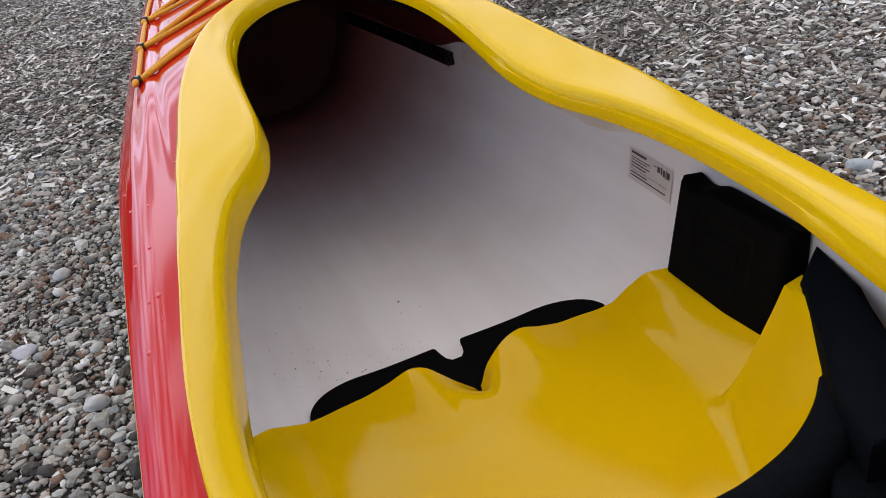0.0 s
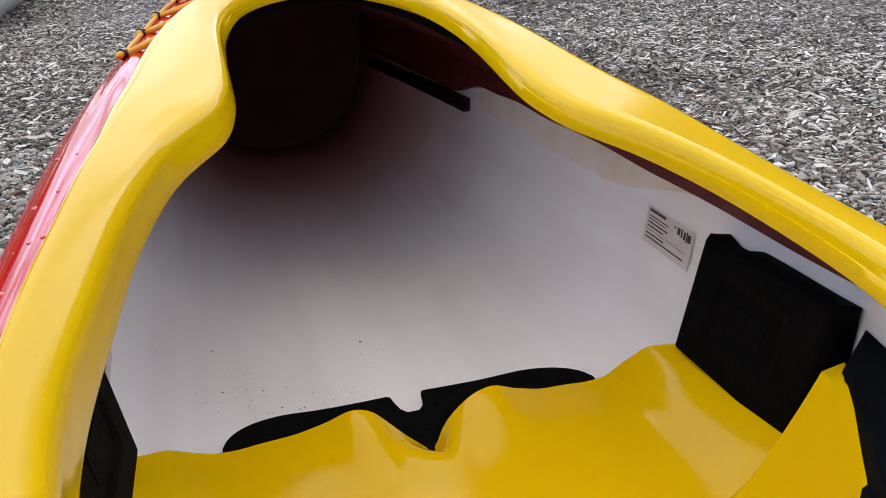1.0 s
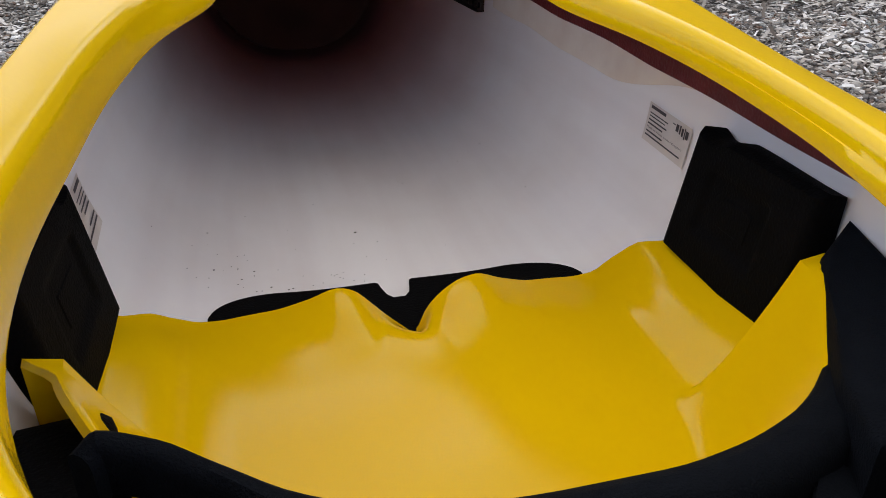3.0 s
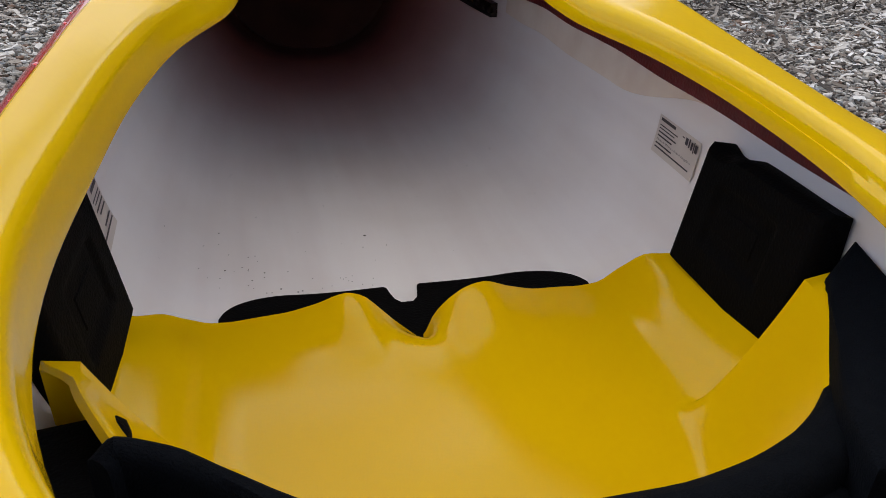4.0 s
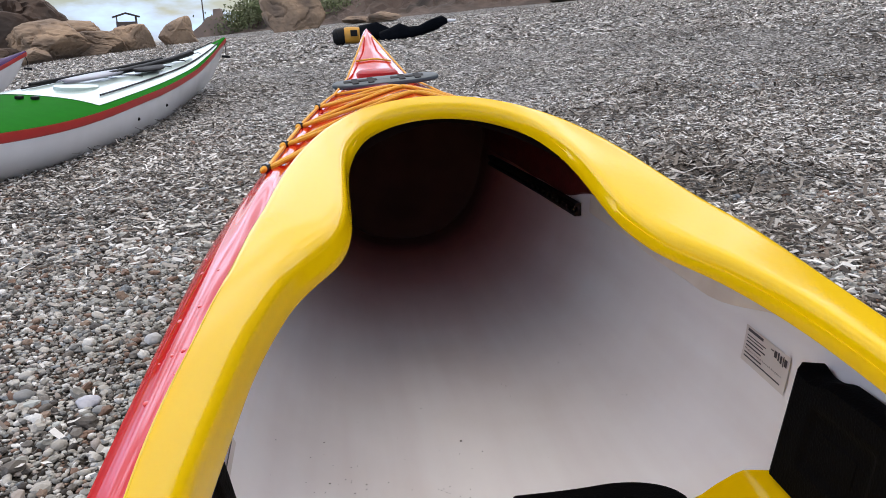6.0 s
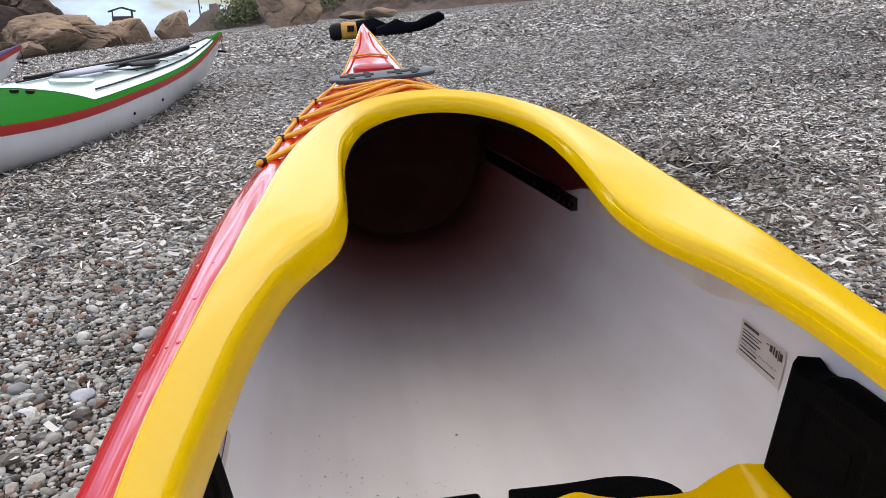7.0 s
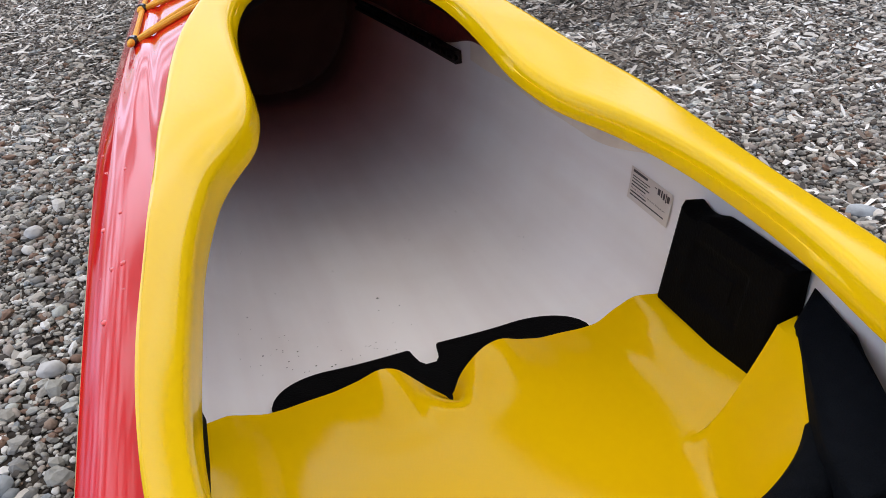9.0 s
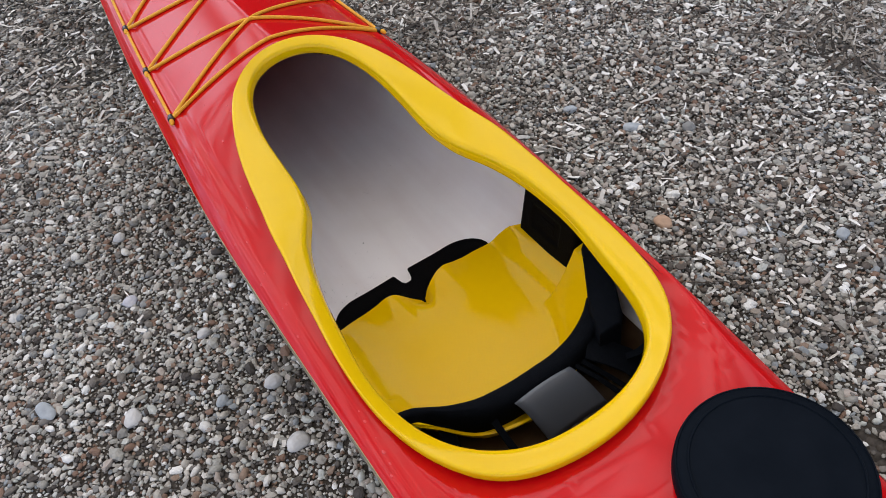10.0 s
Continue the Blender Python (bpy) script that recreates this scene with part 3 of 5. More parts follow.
for nm, y, m_, lb in (("front_bulkhead", 0.97, M_DARKLAM, "dark front bulkhead"), ("rear_bulkhead", -0.60, M_BROWN, "bare brown rear bulkhead")):
    sec = hull_section(y, 40, 0.004)
    top = [(c * HALF_BEAM(y), y, deck_z(c * HALF_BEAM(y), y) - 0.004) for c in cols[1:-1]]
    bm = bmesh.new()
    bm.faces.new([bm.verts.new(p) for p in sec + top])
    part(nm, bm, m_, kayak, lb, smooth=False)

# footrest rails inside
for side in (-1, 1):
    rail = [(side * (HALF_BEAM(y) - 0.014), y, 0.142 + 0.02 * (y - 0.46)) for y in (0.455, 0.6, 0.75, 0.9)]
    rws = [[(x - side * 0.006, y, z - 0.009), (x - side * 0.006, y, z - 0.004), (x - side * 0.002, y, z - 0.003), (x - side * 0.002, y, z + 0.003), (x - side * 0.006, y, z + 0.004), (x - side * 0.006, y, z + 0.009), (x + side * 0.004, y, z + 0.009), (x + side * 0.004, y, z - 0.009)] for x, y, z in rail]
    bm = grid_bm(rws, close_u=True)
    bm.verts.ensure_lookup_table()
    bm.faces.new([bm.verts[i] for i in range(8)])
    bmesh.ops.recalc_face_normals(bm, faces=bm.faces)
    fr_ = part("footrest_rail", bm, M_RAIL, kayak, "dark metal footrest rail with notches", smooth=False)
    for k in range(10):
        y = 0.462 + 0.022 * k
        part("notch", box_bm(0.004, 0.009, 0.007, (side * (HALF_BEAM(y) - 0.0195), y, 0.142 + 0.02 * (y - 0.46)), 0.001, 1), M_RAIL, fr_, smooth=False)

# ---- foam mat under the seat ----
NOTCH = [(0.0, 0.0), (0.005, 0.0), (0.0095, 0.006), (0.012, 0.016), (0.0135, 0.0255), (0.016, 0.0275)]


def mat_front(x):
    u = abs(x)
    if u < 0.016:
        return float(np.interp(u, [p[0] for p in NOTCH], [p[1] for p in NOTCH]))
    c = 0.0275 - 0.06 * (u - 0.016) ** 1.15
    v = min(max((u - 0.092) / 0.060, 0.0), 1.0)
    return c - 0.055 * (1 - math.sqrt(1 - v * v))


xs = sorted({round(s * u, 5) for s in (-1, 1) for u in [0, 0.004, 0.005, 0.007, 0.0095, 0.011, 0.012, 0.013, 0.0135, 0.0147, 0.016] + [0.016 + 0.006 * i for i in range(1, 17)] + [0.118 + 0.003 * i for i in range(12)]})
top = [[(x, -0.09 + (mat_front(x) + 0.09) * j / 6, 0) for x in xs] for j in range(7)]
top = [[(x, y, hull_in_z(x, y) + 0.004) for x, y, _ in r] for r in top]
bm = grid_bm(top + [[(x, mat_front(x), hull_in_z(x, mat_front(x)) - 0.002) for x in xs]])
foam_mat = part("foam_mat", bm, M_FOAM, None)
tagged(foam_mat, "thin black foam mat with a notch under the yellow seat", "foam mat")

# ---- seat ----
FRONT_Z = spline([0, 0.015, 0.03, 0.044, 0.054, 0.078, 0.105, 0.135, 0.155, 0.172, 0.186, 0.2], [-0.017, -0.0055, 0.0065, 0.0165, 0.0185, 0.010, 0.003, 0.001, 0.005, 0.016, 0.029, 0.036])
FRONT_ZR = spline([0, 0.005, 0.010, 0.017, 0.028, 0.042, 0.054, 0.078, 0.105, 0.135, 0.155, 0.172, 0.186, 0.2], [-0.017, -0.0115, -0.001, 0.0065, 0.0130, 0.0172, 0.0185, 0.010, 0.003, 0.002, 0.006, 0.023, 0.039, 0.044])
FRONT_Y = spline([0, 0.02, 0.045, 0.06, 0.12, 0.16, 0.2], [-0.051, -0.044, -0.035, -0.033, -0.028, -0.034, -0.062])
PAN_Z = spline([0, 0.08, 0.125, 0.150, 0.170, 0.178, 0.2], [0.003, 0.003, 0.006, 0.013, 0.029, 0.034, 0.045])


def seat_half(y):
    if y > -0.199:
        return 0.2
    v = min((-0.199 - y) / 0.166, 1.0)
    return 0.2 * (1 - v**1.65) ** (1 / 1.65)


def seat_point(u, v):
    yc = -0.03 - 0.335 * v
    h = seat_half(yc)
    x = u * h
    y = yc + (FRONT_Y(abs(u) * 0.2) + 0.03) * max(0.0, 1 - v / 0.35)
    a = abs(u) * 0.2
    hump = (1 - sstep(0.0, 0.30, v)) ** 1.6
    front = FRONT_ZR(a) if u > 0 else FRONT_Z(a) + 0.002 * sstep(0.015, 0.04, a) * (1 - sstep(0.13, 0.17, a))
    z = PAN_Z(a) + (front - PAN_Z(a)) * hump
    if a < 0.05:  # the valley behind the notch closes quickly
        z += (0.008 - min(front, 0.008)) * sstep(0.0, 0.16, v) * hump
    if yc < -0.199:
        k = sstep(0.0, 0.030, -0.199 - yc)
        wall = max(min(max((abs(u) - 0.66) / 0.34, 0), 1) ** 1.55, sstep(0.86, 1.0, v))
        z = max(z * (1 - k) + PAN_Z(min(a, 0.14)) * k, PAN_Z(min(a, 0.14)) + 0.090 * wall * (1 - 0.28 * sstep(0.62, 0.82, v) - 0.34 * sstep(0.82, 0.95, v)))
    return Vector((x, y, z))


us = sorted([-1 + 2 * i / 80 for i in range(81)] + [s * (0.85 + d) for s in (-1, 1) for d in (-0.003, 0.003)])
vsx = [i / 60 for i in range(61)]
rows = []
for v in vsx:
    r = [seat_point(u, v) for u in us]
    back = 0.03 + 0.335 * v
    lip = 0.012 if v < 0.48 else 0.003 + 0.015 * (1 - sstep(0.199, 0.222, back))
    rows.append([r[0] + Vector((-lip, 0, 0.003))] + r + [r[-1] + Vector((lip, 0, 0.003))])
seat = root("seat", "glossy yellow moulded seat pan in the cockpit", "seat", (0, -0.2, 0.0))
cut, ncol = 8, len(rows[0])
split = next(i for i, v in enumerate(vsx) if -0.03 - 0.335 * v < -0.199) - 1
for nm, lo_, hi_ in (("shell", 0, ncol), ("side_flange", 0, cut), ("side_flange", ncol - 1 - cut, ncol)):
    if nm == "shell":
        sheet = grid_bm(rows, flip=True)
        sheet.verts.ensure_lookup_table()
        sheet.verts.index_update()
        gone = [q for q in sheet.faces if all(v.index // ncol <= split and (v.index % ncol <= cut or v.index % ncol >= ncol - 1 - cut) for v in q.verts)]
        bmesh.ops.delete(sheet, geom=gone, context="FACES")
    else:
        sheet = grid_bm([w[lo_:hi_ + 1] for w in rows[:split + 1]], flip=True)
    for e in sheet.edges:
        e.smooth = not e.is_boundary
    ob = part(nm, sheet, M_SEAT, seat, "one-piece glossy yellow moulding" if nm == "shell" else "upturned yellow side edge")
    sol = ob.modifiers.new("thickness", "SOLIDIFY")
    sol.thickness, sol.offset = 0.004, -1

# ---- hip pads ----
for side in (-1, 1):
    ny, nz = 48, 28
    face, back = [], []
    for j in range(nz + 1):
        rf, rb = [], []
        for i in range(ny + 1):
            s, t = i / ny, j / nz
            y = -0.068 - 0.006 * t - (0.128 - 0.004 * t) * s
            z0 = 0.046 - 0.012 * s
            z1 = 0.1405 - 0.005 * sstep(0.0, 0.12, s) * (1 - sstep(0.16, 0.32, s)) - 0.003 * sstep(0.3, 1, s)
            z = z0 + (z1 - z0) * t
            x = (0.192 if side > 0 else 0.198) + 0.013 * t + 0.004 * s
            rec = sstep(0.20, 0.25, s) * (1 - sstep(0.70, 0.75, s)) * sstep(0.28, 0.34, t) * (1 - sstep(0.74, 0.80, t))
            e = max(abs(s - 0.5), abs(t - 0.5)) * 2
            rf.append((side * (x + 0.0028 * rec + 0.006 * sstep(0.94, 1, e)), y, z))
            rb.append((side * (HALF_BEAM(y) - 0.012), y, z - 0.003 * t))
        face.append(rf)
        back.append(rb)
    bm = grid_bm(face, flip=side > 0)
    bm2 = grid_bm(back, flip=side < 0)
    me_ = bpy.data.meshes.new("tmp")
    bm2.to_mesh(me_)
    bm2.free()
    bm.from_mesh(me_)
    bpy.data.meshes.remove(me_)
    edge = lambda g: g[0] + [r[-1] for r in g[1:]] + g[-1][-2::-1] + [r[0] for r in g[-2:0:-1]]
    ef, eb = edge(face), edge(back)
    vf, vb = [bm.verts.new(p) for p in ef], [bm.verts.new(p) for p in eb]
    for i in range(len(ef)):
        bm.faces.new([vf[i], vf[(i + 1) % len(ef)], vb[(i + 1) % len(ef)], vb[i]])
    bmesh.ops.remove_doubles(bm, verts=bm.verts, dist=0.0003)
    bmesh.ops.recalc_face_normals(bm, faces=bm.faces)
    hp = root("hip_pad", "black foam hip pad beside the yellow seat", "foam pad", (side * 0.2, -0.13, 0.05), 0, "hip pads")
    part("foam_body", bm, M_FOAM, hp)
    panel = []
    for j in range(9):
        r = []
        for i in range(13):
            s, t = 0.30 + 0.34 * i / 12, 0.40 + 0.27 * j / 8
            e = max(abs(i / 12 - 0.5), abs(j / 8 - 0.5)) * 2
            r.append((side * ((0.192 if side > 0 else 0.198) + 0.013 * t + 0.004 * s + 0.0020 + 0.004 * sstep(0.85, 1, e)), -0.068 - 0.006 * t - (0.128 - 0.004 * t) * s, (0.046 - 0.012 * s) * (1 - t) + 0.1385 * t))
        panel.append(r)
    part("inset_panel", grid_bm(panel, flip=side > 0), M_FOAM, hp)

# ---- black block behind the hip pad on one side ----
fb = box_bm(0.062, 0.20, 0.082, (0, 0, 0), 0.012, 3, pose(-0.200, -0.318, 0.040, 0, 0, 6))
for v in fb.verts:  # cut to the hull's curve
    v.co.x = max(v.co.x, 0.004 - lining_x(v.co.y, v.co.z))
tagged(part("black_block", fb, M_FOAM), "black block between seat and hull", "foam block")

# ---- back band ----
band = [(-0.178, -0.299), (-0.169, -0.291), (-0.150, -0.291), (-0.128, -0.295), (-0.098, -0.303), (-0.055, -0.314), (0.0, -0.319), (0.045, -0.319), (0.082, -0.314), (0.114, -0.304), (0.142, -0.290), (0.164, -0.273)]
BAND_Z = spline([0, 1, 2, 3, 4, 5, 11], [0.124, 0.127, 0.119, 0.106, 0.093, 0.088, 0.088])
bx, by = spline(range(len(band)), [p[0] for p in band]), spline(range(len(band)), [p[1] for p in band])
band = [(bx(i / 4), by(i / 4)) for i in range(4 * len(band) - 3)]
rows = []
for i, (x, y) in enumerate(band):
    a, b = band[max(i - 1, 0)], band[min(i + 1, len(band) - 1)]
    d = Vector((b[0] - a[0], b[1] - a[1], 0)).normalized()
    nrm = Vector((d.y, -d.x, 0))  # away from the sitter
    k = i / (len(band) - 1)
    z1 = BAND_Z(i / 4)
    th, z0 = 0.012 + 0.018 * sstep(0.25, 0.5, k), z1 - 0.026 - 0.040 * sstep(0.15, 0.45, k) + 0.022 * sstep(0.7, 1.0, k)
    c = Vector((x, y, 0))
    q = (z1 - z0) / 0.07
    sec = [(0, z0 + 0.006 * q), (0, z0 + 0.03 * q), (0, z1 - 0.014 * q), (0.1, z1 - 0.005 * q), (0.35, z1), (0.7, z1), (0.93, z1 - 0.006 * q), (1, z1 - 0.016 * q), (1, z0 + 0.012 * q), (0.7, z0), (0.3, z0)]
    rows.append([c + nrm * th * s + Vector((0, 0, z)) for s, z in sec])
bm = grid_bm(rows, close_u=True)
bm.verts.ensure_lookup_table()
ns = len(sec)
bm.faces.new([bm.verts[i] for i in range(ns)])
bm.faces.new([bm.verts[len(bm.verts) - ns + i] for i in range(ns)])
bmesh.ops.recalc_face_normals(bm, faces=bm.faces)
back_band = root("back_band", "padded black fabric back band behind the seat", "backrest", (0, -0.34, 0.05))
part("pad", bm, M_CLOTH, back_band)
# side wing on one side, straps and the stiff plate behind
bm = bmesh.new()
flap = [(0.231, -0.200), (0.220, -0.250), (0.196, -0.300), (0.172, -0.340), (0.160, -0.351), (0.124, -0.347), (0.142, -0.305), (0.166, -0.272), (0.190, -0.236), (0.205, -0.212)]
lo, hi = [bm.verts.new((x, y, 0.028)) for x, y in flap], [bm.verts.new((x, y, 0.104 + 0.020 * sstep(-0.30, -0.22, y) * sstep(0.2, 0.22, x) - 0.10 * max(0.0, 0.16 - x))) for x, y in flap]
bm.faces.new(lo)
bm.faces.new(hi[::-1])
for i in range(len(flap)):
    bm.faces.new([lo[i], hi[i], hi[(i + 1) % len(flap)], lo[(i + 1) % len(flap)]])
bmesh.ops.bevel(bm, geom=[e for e in bm.edges if e.verts[0] in hi and e.verts[1] in hi], offset=0.006, segments=3, affect="EDGES", profile=0.6)
bmesh.ops.recalc_face_normals(bm, faces=bm.faces)
part("side_wing", bm, M_CLOTH, back_band)
rows = []
for j in range(11):
    t = j / 10
    rows.append([(-0.027 + 0.021 * t + k * (0.094 + 0.007 * t), -0.350 - 0.050 * t, 0.079 - 0.060 * t**1.4 + 0.006 * math.sin(math.pi * k)) for k in [q / 8 for q in range(9)]])
plate = part("plate", grid_bm(rows, flip=True), M_PLATE, back_band, "smooth grey stiffening plate")
sol = plate.modifiers.new("thickness", "SOLIDIFY")
sol.thickness = 0.006


def strap(pts, width, name="strap", m_=M_CLOTH, parent=back_band):
    rws = []
    for i, p in enumerate(pts):
        p = Vector(p)
        d = (Vector(pts[min(i + 1, len(pts) - 1)]) - Vector(pts[max(i - 1, 0)])).normalized()
        a = d.cross(Vector((0, 0, 1))).normalized() * width / 2
        up = a.cross(d).normalized() * 0.0015
        rws.append([p - a - up, p + a - up, p + a + up, p - a + up])
    b = grid_bm(rws, close_u=True)
    bmesh.ops.recalc_face_normals(b, faces=b.faces)
    return part(name, b, m_, parent)


strap([(0.108, -0.338, 0.075), (0.128, -0.358, 0.066), (0.146, -0.380, 0.056), (0.156, -0.398, 0.045)], 0.040)
strap([(0.146, -0.378, 0.062), (0.160, -0.386, 0.070), (0.184, -0.388, 0.078)], 0.010)
strap([(0.078, -0.350, 0.070), (0.098, -0.375, 0.050), (0.118, -0.410, 0.026)], 0.007)
strap([(0.090, -0.350, 0.070), (0.112, -0.380, 0.048), (0.135, -0.418, 0.024)], 0.007)
strap([(-0.118, -0.303, 0.080), (-0.120, -0.320, 0.055), (-0.122, -0.345, 0.020)], 0.020)
strap([(-0.060, -0.345, 0.060), (-0.056, -0.372, 0.035), (-0.05, -0.405, 0.008)], 0.010)

# ---- day hatch on the rear deck ----
hatch = root("day_hatch_cover", "round black rubber hatch cover on the red rear deck", "hatch cover", (0.102, -0.636, 0.165))
hrows = []
for r, z in ((0.0, 0.2035), (0.05, 0.203), (0.082, 0.201), (0.092, 0.1995), (0.098, 0.196), (0.101, 0.190), (0.101, 0.176), (0.098, 0.172), (0.097, 0.150)):
    hrows.append([(0.102 + r * math.cos(k * math.tau / 64), -0.636 + r * math.sin(k * math.tau / 64), z) for k in range(64)])
part("cover", grid_bm(hrows[1:], close_u=True), M_RUBBER, hatch)
bm = bmesh.new()
bm.faces.new([bm.verts.new(p) for p in hrows[1]])
part("cover_top", bm, M_RUBBER, hatch)
for rr, zz in ((0.086, 0.2008), (0.0985, 0.1955)):
    part("ring", tube_bm([(0.102 + rr * math.cos(k * math.tau / 64), -0.636 + rr * math.sin(k * math.tau / 64), zz) for k in range(65)], 0.0016, 6, False), M_RUBBER, hatch, "thin moulded ring")

# ---- deck lines ----
BEADS = [0.365, 0.532, 0.700, 0.95, 1.25]


def bead_x(y):
    return HALF_BEAM(y) - 0.024


def drape(a, b, lift=0.004, n=26):
    out = []
    for i in range(n + 1):
        t = i / n
        x, y = a[0] + (b[0] - a[0]) * t, a[1] + (b[1] - a[1]) * t
        out.append([x, y, deck_z(x, y) + lift])
    # a taut cord bridges hollows: keep the upper hull of the profile
    for _ in range(40):
        for i in range(1, n):
            m = (out[i - 1][2] + out[i + 1][2]) / 2
            if m > out[i][2]:
                out[i][2] = m
    return out


cord = root("deck_bungee", "orange elastic cord criss-crossed over the red foredeck", "bungee cord", (0, 0.6, 0.30))
left = [(-bead_x(y), y + 0.0) for y in BEADS]
right = [(bead_x(y), y + 0.0) for y in BEADS]
runs = [(left[0], right[0]), (left[0], right[1]), (left[1], right[0]), (left[1], right[2]), (left[2], right[1]), (left[2], right[3]), (left[3], right[2]), (left[3], right[4]), (left[4], right[3])]
for a, b in runs:
    part("cord", tube_bm(drape(a, b, 0.0034), 0.0033, 8), M_CORD, cord)
line = root("deck_line", "orange safety line along the red deck edge", "safety line", (0, 1.3, 0.30))
for side in (-1, 1):
    ypts = BEADS + [1.7, 2.28]
    for a, b in zip(ypts[:-1], ypts[1:]):
        xa = side * (bead_x(a) if a < 1.6 else max(HALF_BEAM(a) - 0.012, 0.0))
        xb = side * (bead_x(b) if b < 1.6 else max(HALF_BEAM(b) - 0.012, 0.0))
        part("line", tube_bm(drape((xa, a), (xb, b), 0.004, 12), 0.003, 7), M_CORD, line)
part("line", tube_bm(drape((-HALF_BEAM(1.95) * 0.8, 1.95), (HALF_BEAM(1.95) * 0.8, 1.95), 0.004, 12), 0.003, 7), M_CORD, line)
for side in (-1, 1):
    for y in BEADS[:4]:
        x = side * bead_x(y)
        b = root("deck_fitting", "black deck fitting holding orange cords", "deck fitting", (x, y, deck_z(x, y)), group="deck fittings")
        F = pose(x, y, deck_z(x, y) + 0.005, -6, 0, side * 14)
        part("bead", tube_bm([F @ Vector((0, k, 0)) for k in (-0.0075, -0.0065, -0.002, 0.002, 0.0065, 0.0075)], [0.0040, 0.0056, 0.0062, 0.0062, 0.0056, 0.0040], 14), M_BEAD, b, "black barrel bead")
        part("knot", tube_bm([F @ Vector((0, -0.007, 0)), F @ Vector((0.0004, -0.012, -0.001)), F @ Vector((0, -0.017, -0.0025)), F @ Vector((0, -0.019, -0.003))], [0.0036, 0.0042, 0.0030, 0.0010], 10), M_CORD, b, "orange knotted cord end")

# ---- grey bar and hatch on the foredeck ----
BY = 1.40
BARM = pose(0.004, BY, deck_z(0, BY) + 0.005, 15, -3.0, 4)
bar = root("paddle_rest", "grey moulded bar lying across the foredeck", "deck bar", (0.01, BY, deck_z(0, BY)), 5)
rows = []
for k, zz in ((0.90, -0.006), (1.0, -0.003), (1.0, 0.002), (0.94, 0.0045), (0.8, 0.0052), (0.02, 0.0056)):
    row = []
    for i in range(48):
        a = math.tau * i / 48
        c, t = math.cos(a), math.sin(a)
        row.append(BARM @ Vector((math.copysign(abs(c) ** 0.55, c) * 0.137 * (1 - (1 - k) * 0.3), math.copysign(abs(t) ** 0.75, t) * 0.030 * k, zz)))
    rows.append(row)
bm = grid_bm(rows, close_u=True)
bmesh.ops.recalc_face_normals(bm, faces=bm.faces)
part("body", bm, M_BAR, bar)
for k in (-0.085, -0.045, 0.035, 0.075):
    part("slot", box_bm(0.046, 0.016, 0.003, (k, 0.002, 0.0052), 0.001, 1, BARM), M_BLACK, bar, "dark slot", smooth=False)
    part("slot", box_bm(0.016, 0.040, 0.003, (k + 0.006, 0, 0.0056), 0.001, 1, BARM), M_BLACK, bar, "dark slot", smooth=False)
fh = root("fore_hatch_cover", "dark red oval hatch cover on the foredeck", "hatch cover", (0, 1.72, deck_z(0, 1.72)))
hr = []
for r, dz in ((0.02, 0.018), (0.7, 0.017), (0.9, 0.014), (1.0, 0.008), (1.02, -0.01), (1.0, -0.03)):
    hr.append([(0.062 * r * math.cos(k * math.tau / 40), 1.76 + 0.10 * r * math.sin(k * math.tau / 40), deck_z(0, 1.72) + dz) for k in range(40)])
part("cover", grid_bm(hr, close_u=True), M_HATCH, fh)

# ---- stickers inside ----
def sticker(side, y0, y1, z0, z1, lines, label, words=""):
    def at(s, t, off):
        y = y0 + (y1 - y0) * s
        z = z0 + (z1 - z0) * t - 0.004 * s
        w, sz, k, e = HALF_BEAM(y) - INS, SHEER_Z(y) - 0.012, KEEL_Z(y) + INS, BOXY(y)
        tt = min(max((sz - z) / (sz - k), 0), 1)
        return (side * (w * (1 - tt**e) ** (1 / e) - off), y, z)

    ob = root("sticker", label, "sticker", at(0.5, 0.5, 0.0))
    part("paper", grid_bm([[at(i / 6, j / 4, 0.0012) for i in range(7)] for j in range(5)], flip=side < 0), M_PAPER, ob, smooth=False)
    for s0, s1, t0, t1 in lines:
        part("print_line", grid_bm([[at(s0 + (s1 - s0) * i / 4, t, 0.0018) for i in range(5)] for t in (t0, t1)], flip=side < 0), M_INK, ob, smooth=False)
    if words:
        cu = bpy.data.curves.new("words", "FONT")
        cu.body = words
        tmp = bpy.data.objects.new("words", cu)
        scene.collection.objects.link(tmp)
        bpy.context.view_layer.update()
        tm = bpy.data.meshes.new_from_object(tmp.evaluated_get(bpy.context.evaluated_depsgraph_get()))
        bpy.data.objects.remove(tmp)
        bpy.data.curves.remove(cu)
        wx = max(v.co.x for v in tm.vertices)
        for v in tm.vertices:
            v.co = at(0.06 + 0.84 * v.co.x / wx, 0.36 + 0.075 * v.co.y, 0.0019)
        tm.materials.append(M_INK)
        wo = new("words", tm)
        wo.parent = ob
        wo.matrix_parent_inverse = ob.matrix_world.inverted()
    return ob


